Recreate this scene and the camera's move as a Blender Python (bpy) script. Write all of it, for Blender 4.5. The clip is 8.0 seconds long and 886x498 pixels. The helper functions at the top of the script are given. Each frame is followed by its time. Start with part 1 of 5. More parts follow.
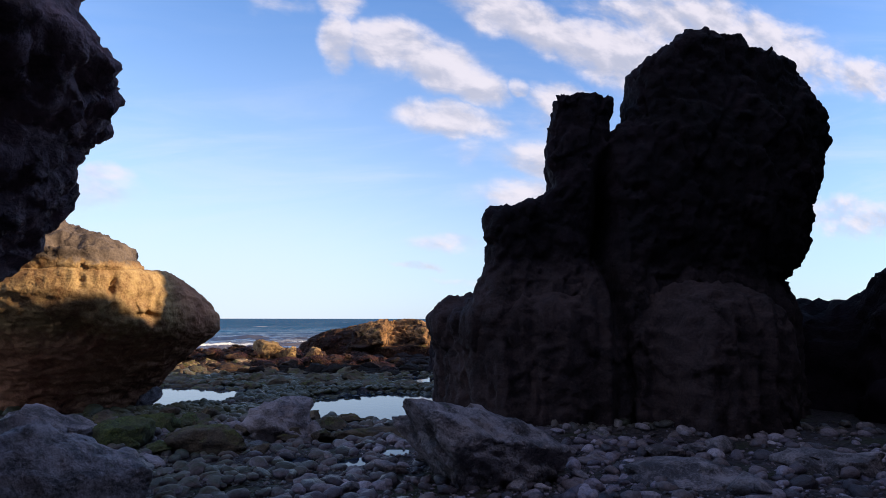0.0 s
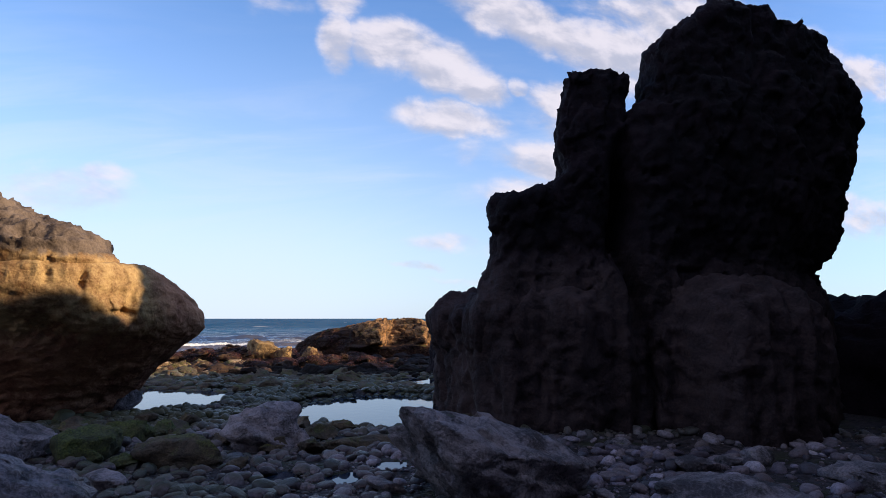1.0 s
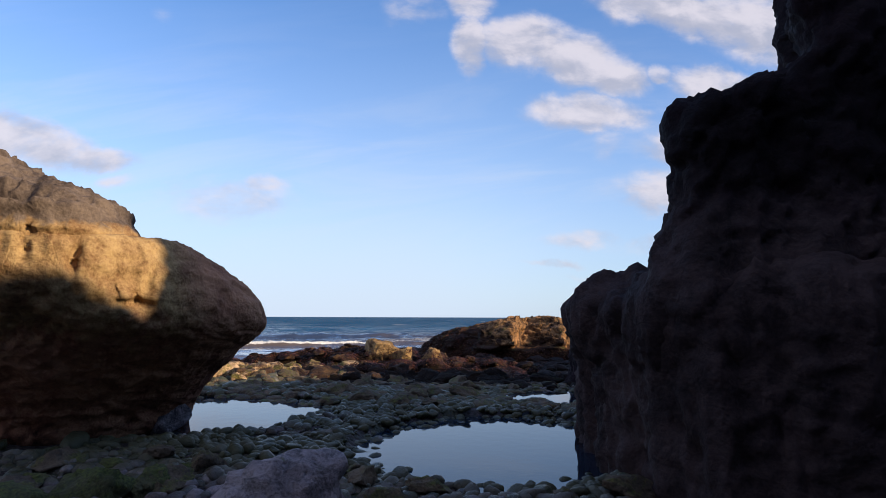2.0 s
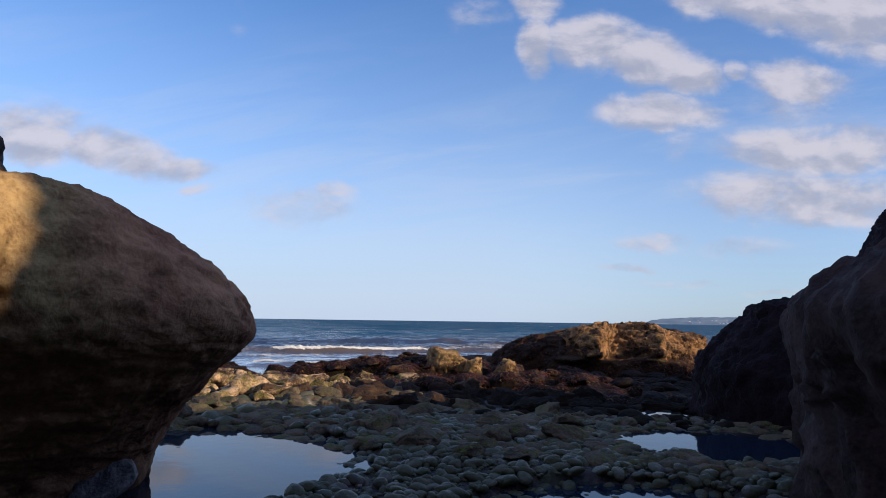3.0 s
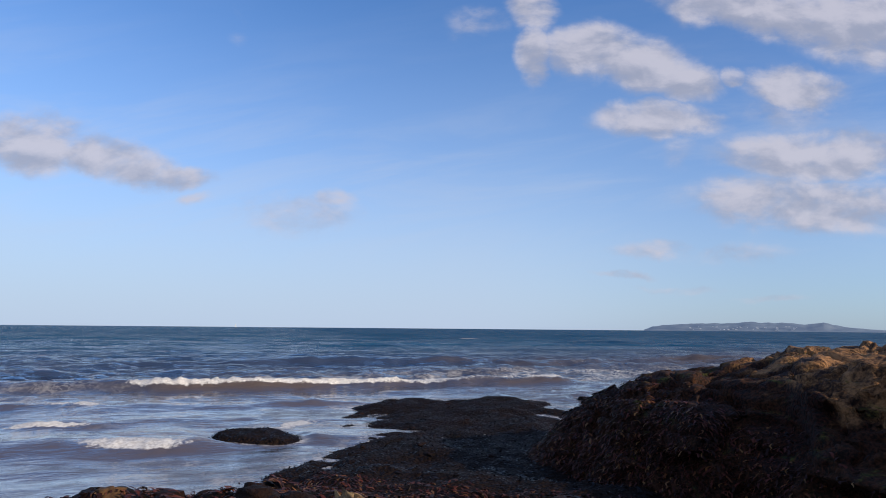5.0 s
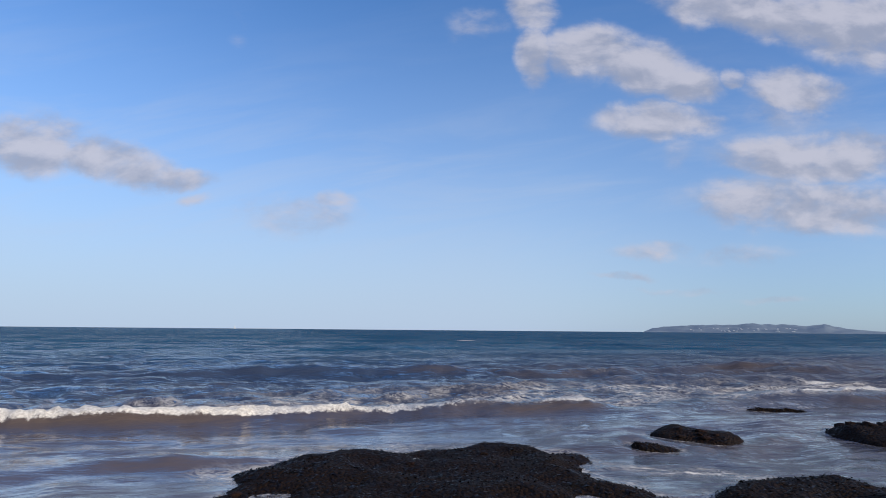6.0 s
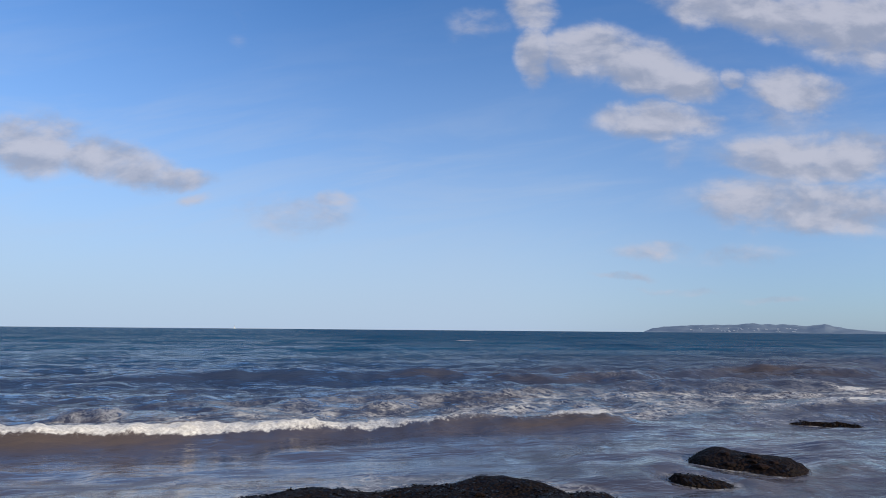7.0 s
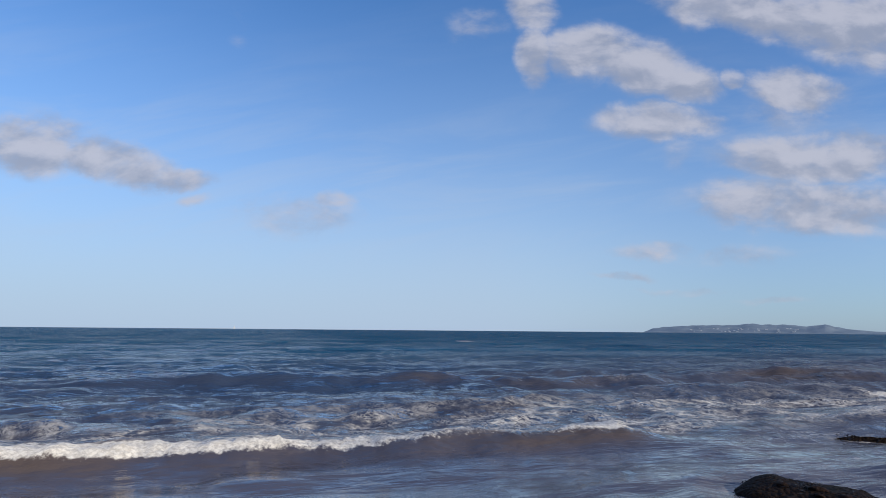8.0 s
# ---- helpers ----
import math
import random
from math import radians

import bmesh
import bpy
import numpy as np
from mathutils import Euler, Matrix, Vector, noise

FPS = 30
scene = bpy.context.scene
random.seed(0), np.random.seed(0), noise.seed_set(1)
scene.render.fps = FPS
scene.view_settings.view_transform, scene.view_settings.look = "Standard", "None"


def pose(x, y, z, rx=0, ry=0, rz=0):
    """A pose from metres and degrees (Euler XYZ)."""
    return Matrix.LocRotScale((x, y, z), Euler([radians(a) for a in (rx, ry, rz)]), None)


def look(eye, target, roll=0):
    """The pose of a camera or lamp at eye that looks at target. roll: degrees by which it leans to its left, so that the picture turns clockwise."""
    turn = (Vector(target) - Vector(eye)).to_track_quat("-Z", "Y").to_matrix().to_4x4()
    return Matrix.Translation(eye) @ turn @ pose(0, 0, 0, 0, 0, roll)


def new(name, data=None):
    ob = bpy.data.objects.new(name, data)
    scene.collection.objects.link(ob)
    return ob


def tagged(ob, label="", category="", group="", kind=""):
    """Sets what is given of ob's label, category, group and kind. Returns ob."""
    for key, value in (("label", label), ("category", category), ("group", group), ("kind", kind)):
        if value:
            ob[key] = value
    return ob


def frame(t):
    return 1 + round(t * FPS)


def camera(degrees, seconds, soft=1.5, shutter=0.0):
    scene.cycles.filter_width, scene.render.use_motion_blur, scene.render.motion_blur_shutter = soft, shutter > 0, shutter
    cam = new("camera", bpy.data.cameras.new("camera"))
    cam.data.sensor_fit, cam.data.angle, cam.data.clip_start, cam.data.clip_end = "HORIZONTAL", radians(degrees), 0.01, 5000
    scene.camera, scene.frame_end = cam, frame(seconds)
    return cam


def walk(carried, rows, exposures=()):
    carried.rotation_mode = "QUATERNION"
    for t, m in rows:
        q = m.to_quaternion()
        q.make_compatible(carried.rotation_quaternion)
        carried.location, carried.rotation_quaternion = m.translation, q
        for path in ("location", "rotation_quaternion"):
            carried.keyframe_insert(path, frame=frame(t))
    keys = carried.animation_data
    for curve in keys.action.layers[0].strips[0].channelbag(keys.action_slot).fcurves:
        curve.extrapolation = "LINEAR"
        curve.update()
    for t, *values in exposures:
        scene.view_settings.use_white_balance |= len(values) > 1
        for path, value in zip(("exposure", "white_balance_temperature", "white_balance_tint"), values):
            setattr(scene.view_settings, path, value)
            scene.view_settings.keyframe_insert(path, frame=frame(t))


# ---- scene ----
cam = camera(72.0, 8.0, 0.9)
PATH = [
    (0, (0.0, 0.0, 1.45), (-0.025, 1.987, 1.677), 0.1),
    (0.5, (-0.018, 0.389, 1.421), (-0.044, 2.376, 1.647), 0.0),
    (1, (-0.036, 0.9, 1.408), (-0.06, 2.887, 1.634), 0.0),
    (1.5, (-0.048, 2.777, 1.367), (-0.278, 4.751, 1.59), 0.0),
    (2, (-0.139, 4.648, 1.353), (-0.606, 6.58, 1.575), 0.2),
    (2.2, (-0.184, 5.38, 1.355), (-0.767, 7.28, 1.577), 0.4),
    (3.3, (-2.049, 9.651, 1.373), (-2.725, 11.519, 1.608), 0.8),
    (3.5, (-2.533, 10.678, 1.401), (-3.205, 12.547, 1.638), 0.8),
    (4, (-3.844, 14.037, 1.465), (-4.512, 15.907, 1.707), 0.8),
    (4.5, (-5.435, 18.89, 1.509), (-6.104, 20.758, 1.761), 0.7),
    (4.7, (-6.015, 21.056, 1.525), (-6.687, 22.922, 1.78), 0.6),
    (5, (-6.935, 24.536, 1.525), (-7.605, 26.403, 1.783), 0.5),
    (5.3, (-7.829, 27.92, 1.525), (-8.499, 29.786, 1.785), 0.5),
    (5.6, (-8.595, 30.821, 1.525), (-9.265, 32.687, 1.787), 0.5),
    (5.8, (-8.876, 31.884, 1.525), (-9.546, 33.75, 1.788), 0.5),
    (6, (-9.017, 32.416, 1.525), (-9.687, 34.282, 1.788), 0.5),
    (6.5, (-9.412, 33.914, 1.525), (-10.082, 35.78, 1.788), 0.5),
    (7, (-9.732, 35.123, 1.525), (-10.402, 36.989, 1.788), 0.5),
    (7.5, (-10.051, 36.331, 1.525), (-10.721, 38.197, 1.789), 0.5),
    (8, (-10.294, 37.25, 1.525), (-10.964, 39.116, 1.789), 0.5),
]
EXPOSURES = [(0.0, 0.45, 7000, 15), (1.0, 0.42, 7000, 15), (2.2, 0.19, 6850, 14), (3.3, -0.07, 6600, 14), (4.5, -0.14, 6500, 14), (6.0, -0.2, 6350, 12), (8.0, -0.28, 6250, 10)]
walk(cam, [(t, look(eye, target, roll)) for t, eye, target, roll in PATH], EXPOSURES)

# ---- light ----
SUN_EL, SUN_BEHIND = 20.0, 7.0      # low evening sun, square to the walk and a little behind it
SKY_STRENGTH, SUN_STRENGTH = 0.115, 5.0
SEA, POOL, PUDDLE = -0.85, -0.35, -0.25
HEADING = radians(19.75)

CLOUDS = [  # heaped cloud: across, up, half width, half height, tilt, density
    (-0.693, 0.308, 0.100, 0.046, -8, 1.00), (-0.567, 0.278, 0.124, 0.033, -12, 1.00),
    (-0.451, 0.250, 0.071, 0.019, -8, 0.85), (-0.411, 0.211, 0.026, 0.009, 0, 0.55),
    (0.157, 0.470, 0.033, 0.048, 0, 1.00), (0.267, 0.480, 0.093, 0.044, -6, 1.00),
    (0.354, 0.452, 0.078, 0.047, -10, 1.00), (0.416, 0.424, 0.060, 0.035, -5, 1.00),
    (0.150, 0.559, 0.045, 0.038, 0, 0.90), (0.367, 0.353, 0.101, 0.030, -4, 1.00),
    (0.602, 0.411, 0.080, 0.033, -6, 1.00), (0.499, 0.433, 0.027, 0.014, 0, 0.70),
    (0.535, 0.557, 0.168, 0.044, -12, 1.00), (0.735, 0.525, 0.150, 0.065, -8, 1.00),
    (0.639, 0.299, 0.158, 0.038, 4, 1.00), (0.609, 0.211, 0.180, 0.043, -2, 1.00),
]
WISPS = [  # thin cloud
    (-0.249, 0.184, 0.099, 0.033, 0, 0.50), (-0.189, 0.209, 0.038, 0.015, 0, 0.55), (0.351, 0.133, 0.070, 0.013, 0, 0.55),
    (0.491, 0.124, 0.084, 0.015, 2, 0.50), (0.294, 0.092, 0.045, 0.007, 0, 0.60), (0.400, 0.070, 0.079, 0.006, 0, 0.40),
    (0.543, 0.055, 0.065, 0.006, 0, 0.40), (0.056, 0.521, 0.049, 0.025, 15, 0.45), (-0.361, 0.517, 0.018, 0.031, 0, 0.30),
    (0.582, 0.368, 0.087, 0.026, 0, 0.45), (0.396, 0.297, 0.029, 0.030, 0, 0.40), (1.00, 0.610, 0.330, 0.085, -4, 0.95),
    (1.432, 0.575, 0.110, 0.050, 0, 0.85), (1.340, 0.235, 0.170, 0.045, -4, 0.65),
]


class Nodes:
    """A short way to write node trees."""

    def __init__(self, tree):
        self.tree = tree
        tree.nodes.clear()

    def add(self, kind, inputs=None, operation="", feature="", attribute=""):
        node = self.tree.nodes.new(kind)
        if operation:
            node.operation = operation
        if feature:
            node.feature = feature
        if attribute:
            node.attribute_name = attribute
        for key, value in (inputs or {}).items():
            self.put(node.inputs[key], value)
        return node

    def put(self, socket, value):
        if isinstance(value, bpy.types.NodeSocket):
            self.tree.links.new(value, socket)
        elif isinstance(value, bpy.types.Node):
            self.tree.links.new(value.outputs[0], socket)
        else:
            socket.default_value = value

    def math(self, op, a, b=0.0, c=0.0, clamp=False):
        node = self.add("ShaderNodeMath", {0: a, 1: b, 2: c}, operation=op)
        node.use_clamp = clamp
        return node.outputs[0]

    def ramp(self, value, lo, hi, a=0.0, b=1.0):
        node = self.add("ShaderNodeMapRange", {0: value, 1: lo, 2: hi, 3: a, 4: b})
        node.interpolation_type = "SMOOTHSTEP"
        return node.outputs[0]

    def mix(self, fac, a, b):
        node = self.add("ShaderNodeMix")
        node.data_type = "RGBA"
        self.put(node.inputs[0], fac)
        self.put(node.inputs[6], a)
        self.put(node.inputs[7], b)
        return node.outputs[2]

    def noise(self, vector, scale, detail=6.0, rough=0.55, distortion=0.0):
        return self.add("ShaderNodeTexNoise", {"Vector": vector, "Scale": scale, "Detail": detail, "Roughness": rough, "Distortion": distortion}).outputs[0]

    def vmath(self, op, a, b):
        return self.add("ShaderNodeVectorMath", {0: a, 1: b}, operation=op)


def make_world():
    world = bpy.data.worlds.new("evening_sky")
    scene.world = world
    world.use_nodes = True
    n = Nodes(world.node_tree)
    sky = n.add("ShaderNodeTexSky")
    sky.sky_type, sky.sun_disc, sky.sun_elevation, sky.sun_rotation = "NISHITA", False, radians(SUN_EL), radians(90 + SUN_BEHIND)
    sky.altitude, sky.air_density, sky.dust_density, sky.ozone_density = 0.0, 1.0, 0.6, 2.2
    where = n.add("ShaderNodeTexCoord").outputs["Generated"]
    s, c = math.sin(HEADING), math.cos(HEADING)
    ahead = n.vmath("DOT_PRODUCT", where, (-s, c, 0.0)).outputs["Value"]
    across = n.vmath("DOT_PRODUCT", where, (c, s, 0.0)).outputs["Value"]
    up = n.add("ShaderNodeSeparateXYZ", {0: where}).outputs[2]
    deep = n.math("MAXIMUM", ahead, 0.05)
    u, v = n.math("DIVIDE", across, deep), n.math("DIVIDE", up, deep)
    flat = n.add("ShaderNodeCombineXYZ", {0: u, 1: v, 2: 0.0}).outputs[0]
    wob = n.add("ShaderNodeTexNoise", {"Vector": flat, "Scale": 7.0, "Detail": 8.0, "Roughness": 0.60})
    wobble = n.vmath("SUBTRACT", wob.outputs["Color"], (0.5, 0.5, 0.5)).outputs[0]
    bent = n.vmath("ADD", flat, n.add("ShaderNodeVectorMath", {0: wobble, "Scale": 0.065}, operation="SCALE").outputs[0]).outputs[0]
    total, lift = None, None
    for cu, cv, ru, rv, tilt, dens in CLOUDS + WISPS:
        ru, rv = ru * 1.34, rv * 1.42
        ca, sa = math.cos(radians(tilt)), math.sin(radians(tilt))
        off = n.vmath("SUBTRACT", bent, (cu, cv, 0.0)).outputs[0]
        along = n.vmath("DOT_PRODUCT", off, (ca / ru, sa / ru, 0.0)).outputs["Value"]
        over = n.vmath("DOT_PRODUCT", off, (-sa / rv, ca / rv, 0.0)).outputs["Value"]
        far = n.math("ADD", n.math("MULTIPLY", along, along), n.math("MULTIPLY", over, over))
        blob = n.math("MULTIPLY", n.math("SUBTRACT", 1.12, far, clamp=True), dens)
        part_lift = n.math("MULTIPLY", blob, over)
        lift = part_lift if lift is None else n.math("ADD", lift, part_lift)
        total = blob if total is None else n.math("MAXIMUM", total, blob)
    puffs = n.vmath("MULTIPLY", flat, (0.75, 1.35, 1.0)).outputs[0]
    toward_sun = n.vmath("ADD", puffs, (0.012, 0.030, 0.0)).outputs[0]
    fine = n.noise(puffs, 13.0, 8.0, 0.56, 0.25)
    shade = n.math("SUBTRACT", fine, n.noise(toward_sun, 13.0, 5.0, 0.55, 0.25))
    billow = n.math("ADD", n.math("MULTIPLY", n.math("SUBTRACT", fine, 0.5), 1.5), n.math("MULTIPLY", n.math("SUBTRACT", n.noise(puffs, 34.0, 5.0, 0.55), 0.5), 0.6))
    ragged = n.math("ADD", n.math("MULTIPLY", total, 0.95), billow)
    cover = n.math("MULTIPLY", n.math("MINIMUM", n.math("MULTIPLY", total, 1.7), 0.95), n.ramp(ragged, 0.0, 0.95))
    ahead_only = n.ramp(ahead, 0.05, 0.25)
    cover = n.math("MULTIPLY", cover, ahead_only)
    # scattered cloud added over the unseen rest of the sky, whitening the fill light
    rest = n.ramp(n.noise(n.vmath("MULTIPLY", where, (1.0, 1.0, 2.6)).outputs[0], 2.4, 8.0, 0.58), 0.42, 0.60)
    rest = n.math("MULTIPLY", rest, n.math("SUBTRACT", 1.0, ahead_only))
    cover = n.math("MULTIPLY", n.math("MAXIMUM", cover, n.math("MULTIPLY", rest, 0.9)), 0.93)
    # the bank overhead on the sunward side is thick and grey underneath
    thick = n.math("MULTIPLY", n.ramp(across, 0.30, 0.75), n.ramp(up, 0.38, 0.46, 0.0, 0.55))
    relief = n.math("ADD", n.math("MULTIPLY", shade, 3.4), n.math("MULTIPLY", n.math("SUBTRACT", fine, 0.5), 0.7))
    tone = n.ramp(n.math("SUBTRACT", n.math("ADD", n.math("MULTIPLY", lift, 0.65), relief), thick), -0.75, 0.65)
    cloud = n.mix(tone, (3.45, 3.75, 4.7, 1.0), (5.6, 5.6, 6.3, 1.0))
    haze = n.ramp(up, 0.0, 0.58, 1.0, 0.0)
    thin = n.ramp(across, 0.0, 0.6, 1.0, 0.60)
    # high thin veils drawn out across the wind
    streaks = n.noise(n.vmath("MULTIPLY", n.vmath("ADD", flat, n.vmath("MULTIPLY", n.add("ShaderNodeCombineXYZ", {0: 0.0, 1: u, 2: 0.0}).outputs[0], (0.0, -0.16, 0.0)).outputs[0]).outputs[0], (0.9, 5.2, 1.0)).outputs[0], 2.6, 7.0, 0.6, 0.5)
    veil = n.math("MULTIPLY", n.ramp(streaks, 0.40, 0.72), n.math("MULTIPLY", n.ramp(up, 0.05, 0.20), n.ramp(up, 0.22, 0.45, 0.26, 0.03)))
    blue = n.vmath("MULTIPLY", sky.outputs[0], (0.81, 1.34, 1.91)).outputs[0]
    clear = n.mix(n.math("MULTIPLY", thin, n.math("ADD", n.math("MULTIPLY", haze, 0.585), n.ramp(up, 0.0, 0.30, 0.34, 0.0))), blue, (4.78, 5.92, 7.5, 1.0))
    # the air is duller under the cloud bank
    clear = n.mix(n.ramp(across, 0.12, 0.55, 0.0, 0.5), clear, n.vmath("MULTIPLY", clear, (0.84, 0.78, 0.80)).outputs[0])
    clear = n.mix(veil, clear, (5.3, 5.9, 6.9, 1.0))
    colour = n.mix(cover, clear, cloud)
    bg = n.add("ShaderNodeBackground", {"Color": colour, "Strength": SKY_STRENGTH})
    out = n.add("ShaderNodeOutputWorld")
    n.tree.links.new(bg.outputs[0], out.inputs[0])


make_world()
sun = bpy.data.lights.new("sun", "SUN")
sun.energy, sun.angle, sun.color = SUN_STRENGTH, radians(0.6), (1.0, 0.85, 0.60)
to_sun = Vector((math.cos(radians(SUN_BEHIND)) * math.cos(radians(SUN_EL)), -math.sin(radians(SUN_BEHIND)) * math.cos(radians(SUN_EL)), math.sin(radians(SUN_EL))))
sun_ob = new("sun", sun)
sun_ob.matrix_world = look(to_sun * 60, (0, 0, 0))


# ---- materials ----
def material(name):
    mat = bpy.data.materials.new(name)
    mat.use_nodes = True
    return mat, Nodes(mat.node_tree)


def finish(n, colour, rough, height=None, strength=0.5, distance=0.05, spec=0.35):
    bsdf = n.add("ShaderNodeBsdfPrincipled", {"Base Color": colour, "Roughness": rough, "Specular IOR Level": spec})
    if height is not None:
        bump = n.add("ShaderNodeBump", {"Strength": strength, "Distance": distance, "Height": height})
        n.put(bsdf.inputs["Normal"], bump.outputs[0])
    out = n.add("ShaderNodeOutputMaterial")
    n.tree.links.new(bsdf.outputs[0], out.inputs[0])


def place(n):
    return n.add("ShaderNodeNewGeometry").outputs["Position"]


def rock_material(name, dark, light, scale=1.0, moss=0.0, weed=0.0, rough=0.85, random=False, bump=0.7, layer=None, cracked=0.15, spec=0.35, crisp=0.0, stain=0.7, blend=0.05, algae=((0.026, 0.040, 0.008), (0.12, 0.145, 0.022)), steep=0.25, lean=0.0, shade_red=None):
    """Weathered rock: grain, stains, pits; green algae on the upper sides; brown weed film on the low parts.
    layer: (height, colour dark, colour light) of another bed of rock above that height."""
    mat, n = material(name)
    p = place(n)
    if random:
        shift = n.add("ShaderNodeVectorMath", {0: n.add("ShaderNodeCombineXYZ", {0: n.add("ShaderNodeObjectInfo").outputs["Random"], 1: 0.3, 2: 0.7}).outputs[0], "Scale": 40.0}, operation="SCALE").outputs[0]
        p = n.vmath("ADD", p, shift).outputs[0]
    big = n.noise(p, 0.7 * scale, 5.0, 0.6, 0.6)
    mid = n.noise(p, 3.3 * scale, 8.0, 0.62, 0.4)
    fine = n.noise(p, 26.0 * scale, 6.0, 0.65)
    pits = n.add("ShaderNodeTexVoronoi", {"Vector": p, "Scale": 9.0 * scale, "Randomness": 1.0}, feature="F1").outputs["Distance"]
    bent = n.vmath("ADD", p, n.add("ShaderNodeVectorMath", {0: n.add("ShaderNodeTexNoise", {"Vector": p, "Scale": 2.5 * scale, "Detail": 4.0}).outputs["Color"], "Scale": 0.35 / scale}, operation="SCALE").outputs[0]).outputs[0]
    edges = n.add("ShaderNodeTexVoronoi", {"Vector": bent, "Scale": 2.3 * scale}, feature="DISTANCE_TO_EDGE").outputs["Distance"]
    chips = n.add("ShaderNodeTexVoronoi", {"Vector": bent, "Scale": 6.5 * scale}, feature="F1")
    cracks = n.ramp(edges, 0.0, 0.06)
    mixed = n.math("ADD", n.math("MULTIPLY", big, 0.45), n.math("ADD", n.math("MULTIPLY", mid, 0.4), n.math("MULTIPLY", fine, 0.25)))
    fac = n.ramp(mixed, 0.42 + crisp, 0.68 - crisp)
    colour = n.mix(fac, (*dark, 1), (*light, 1))
    colour = n.mix(n.ramp(n.noise(p, 1.7 * scale, 7.0, 0.7, 1.2), 0.54, 0.68, 0.0, stain), colour, tuple(0.5 * v for v in dark) + (1,))
    geo = n.add("ShaderNodeNewGeometry")
    xyz = n.add("ShaderNodeSeparateXYZ", {0: geo.outputs["Position"]})
    height = xyz.outputs[2]
    # reddish shade of the boulder's nose and foot, painted into its colour
    if shade_red:
        shade_mask = n.math("MAXIMUM", n.ramp(n.math("ADD", xyz.outputs[1], n.math("MULTIPLY", big, 1.2)), shade_red[0] + 0.3, shade_red[0] + 1.0), n.ramp(n.math("ADD", height, n.math("MULTIPLY", mid, 0.9)), shade_red[1] + 0.2, shade_red[1] + 0.8, 1.0, 0.0))
        colour = n.mix(n.math("MULTIPLY", shade_mask, 0.85), colour, n.mix(fac, (*shade_red[2], 1), (*shade_red[3], 1)))
    if layer:
        edge, d2, l2 = layer
        line = n.math("ADD", n.math("ADD", height, n.math("MULTIPLY", xyz.outputs[0], 0.03)), n.math("MULTIPLY", n.math("SUBTRACT", mid, 0.5), 0.3 + 3.0 * blend))
        upper = n.ramp(line, edge - blend, edge + blend)
        colour = n.mix(upper, colour, n.mix(fac, (*d2, 1), (*l2, 1)))
    if weed:
        low = n.ramp(n.math("ADD", height, n.math("ADD", n.math("MULTIPLY", n.math("SUBTRACT", mid, 0.5), 1.3), n.math("MINIMUM", n.math("MULTIPLY", n.math("ADD", xyz.outputs[0], 4.0), lean), 0.12))), weed - 0.25, weed + 0.2, 1.0, 0.0)
        weedy = n.mix(n.ramp(fine, 0.4, 0.65), (0.006, 0.003, 0.002, 1), (0.050, 0.014, 0.008, 1))
        colour = n.mix(n.math("MULTIPLY", low, 0.92), colour, weedy)
    if moss:
        facing = n.add("ShaderNodeSeparateXYZ", {0: geo.outputs["Normal"]}).outputs[2]
        grown = n.math("MULTIPLY", n.ramp(facing, steep, steep + 0.6), n.ramp(n.noise(p, 2.1 * scale, 8.0, 0.7, 0.8), 0.62 - 0.22 * moss, 0.74 - 0.16 * moss))
        green = n.mix(n.ramp(fine, 0.35, 0.7), (*algae[0], 1), (*algae[1], 1))
        colour = n.mix(n.math("MULTIPLY", grown, 0.8), colour, green)
    chip = n.add("ShaderNodeSeparateXYZ", {0: chips.outputs["Color"]}).outputs[0]
    relief = n.math("ADD", n.math("MULTIPLY", mid, 1.2), n.math("ADD", n.math("MULTIPLY", fine, 0.4), n.math("MULTIPLY", n.ramp(pits, 0.0, 0.35), 0.25)))
    relief = n.math("ADD", relief, n.math("ADD", n.math("MULTIPLY", cracks, 0.45 * cracked), n.math("MULTIPLY", chip, 0.3)))
    colour = n.mix(n.math("MULTIPLY", n.ramp(edges, 0.0, 0.03, 1.0, 0.0), 0.4 * cracked), colour, tuple(0.3 * v for v in dark) + (1,))
    finish(n, colour, n.ramp(mid, 0.3, 0.7, rough - 0.12, rough + 0.08), relief, bump, 0.09 / scale, spec)
    return mat


BASALT = rock_material("basalt", (0.0075, 0.00432, 0.00642), (0.026, 0.01485, 0.02033), 1.0, bump=0.8, spec=0.1)
CLIFF = rock_material("brown_cliff", (0.09, 0.054, 0.05992), (0.42, 0.261, 0.2761), 1.3, bump=1.0, spec=0.2)
STACK = rock_material("stack_rock", (0.020, 0.0124, 0.0135), (0.078, 0.0500, 0.0490), 1.0, layer=(2.4, (0.006, 0.0036, 0.005136), (0.02, 0.01125, 0.01498)), bump=0.5, spec=0.16, blend=0.45)
TAN = rock_material("tan_sandstone", (0.15, 0.066, 0.031), (0.48, 0.318, 0.150), 1.1, shade_red=(11.5, 1.1, (0.22, 0.080, 0.050), (0.51, 0.240, 0.145)), cracked=0.2, stain=0.5, weed=-0.2, layer=(2.22, (0.052, 0.037, 0.031), (0.20, 0.148, 0.118)), bump=0.45, spec=0.12)
OUTCROP = rock_material("outcrop_rock", (0.030, 0.014, 0.009), (0.40, 0.205, 0.088), 1.0, moss=0.35, weed=0.26, bump=1.0, lean=0.46, spec=0.2, crisp=0.05, cracked=0.5, stain=0.85)
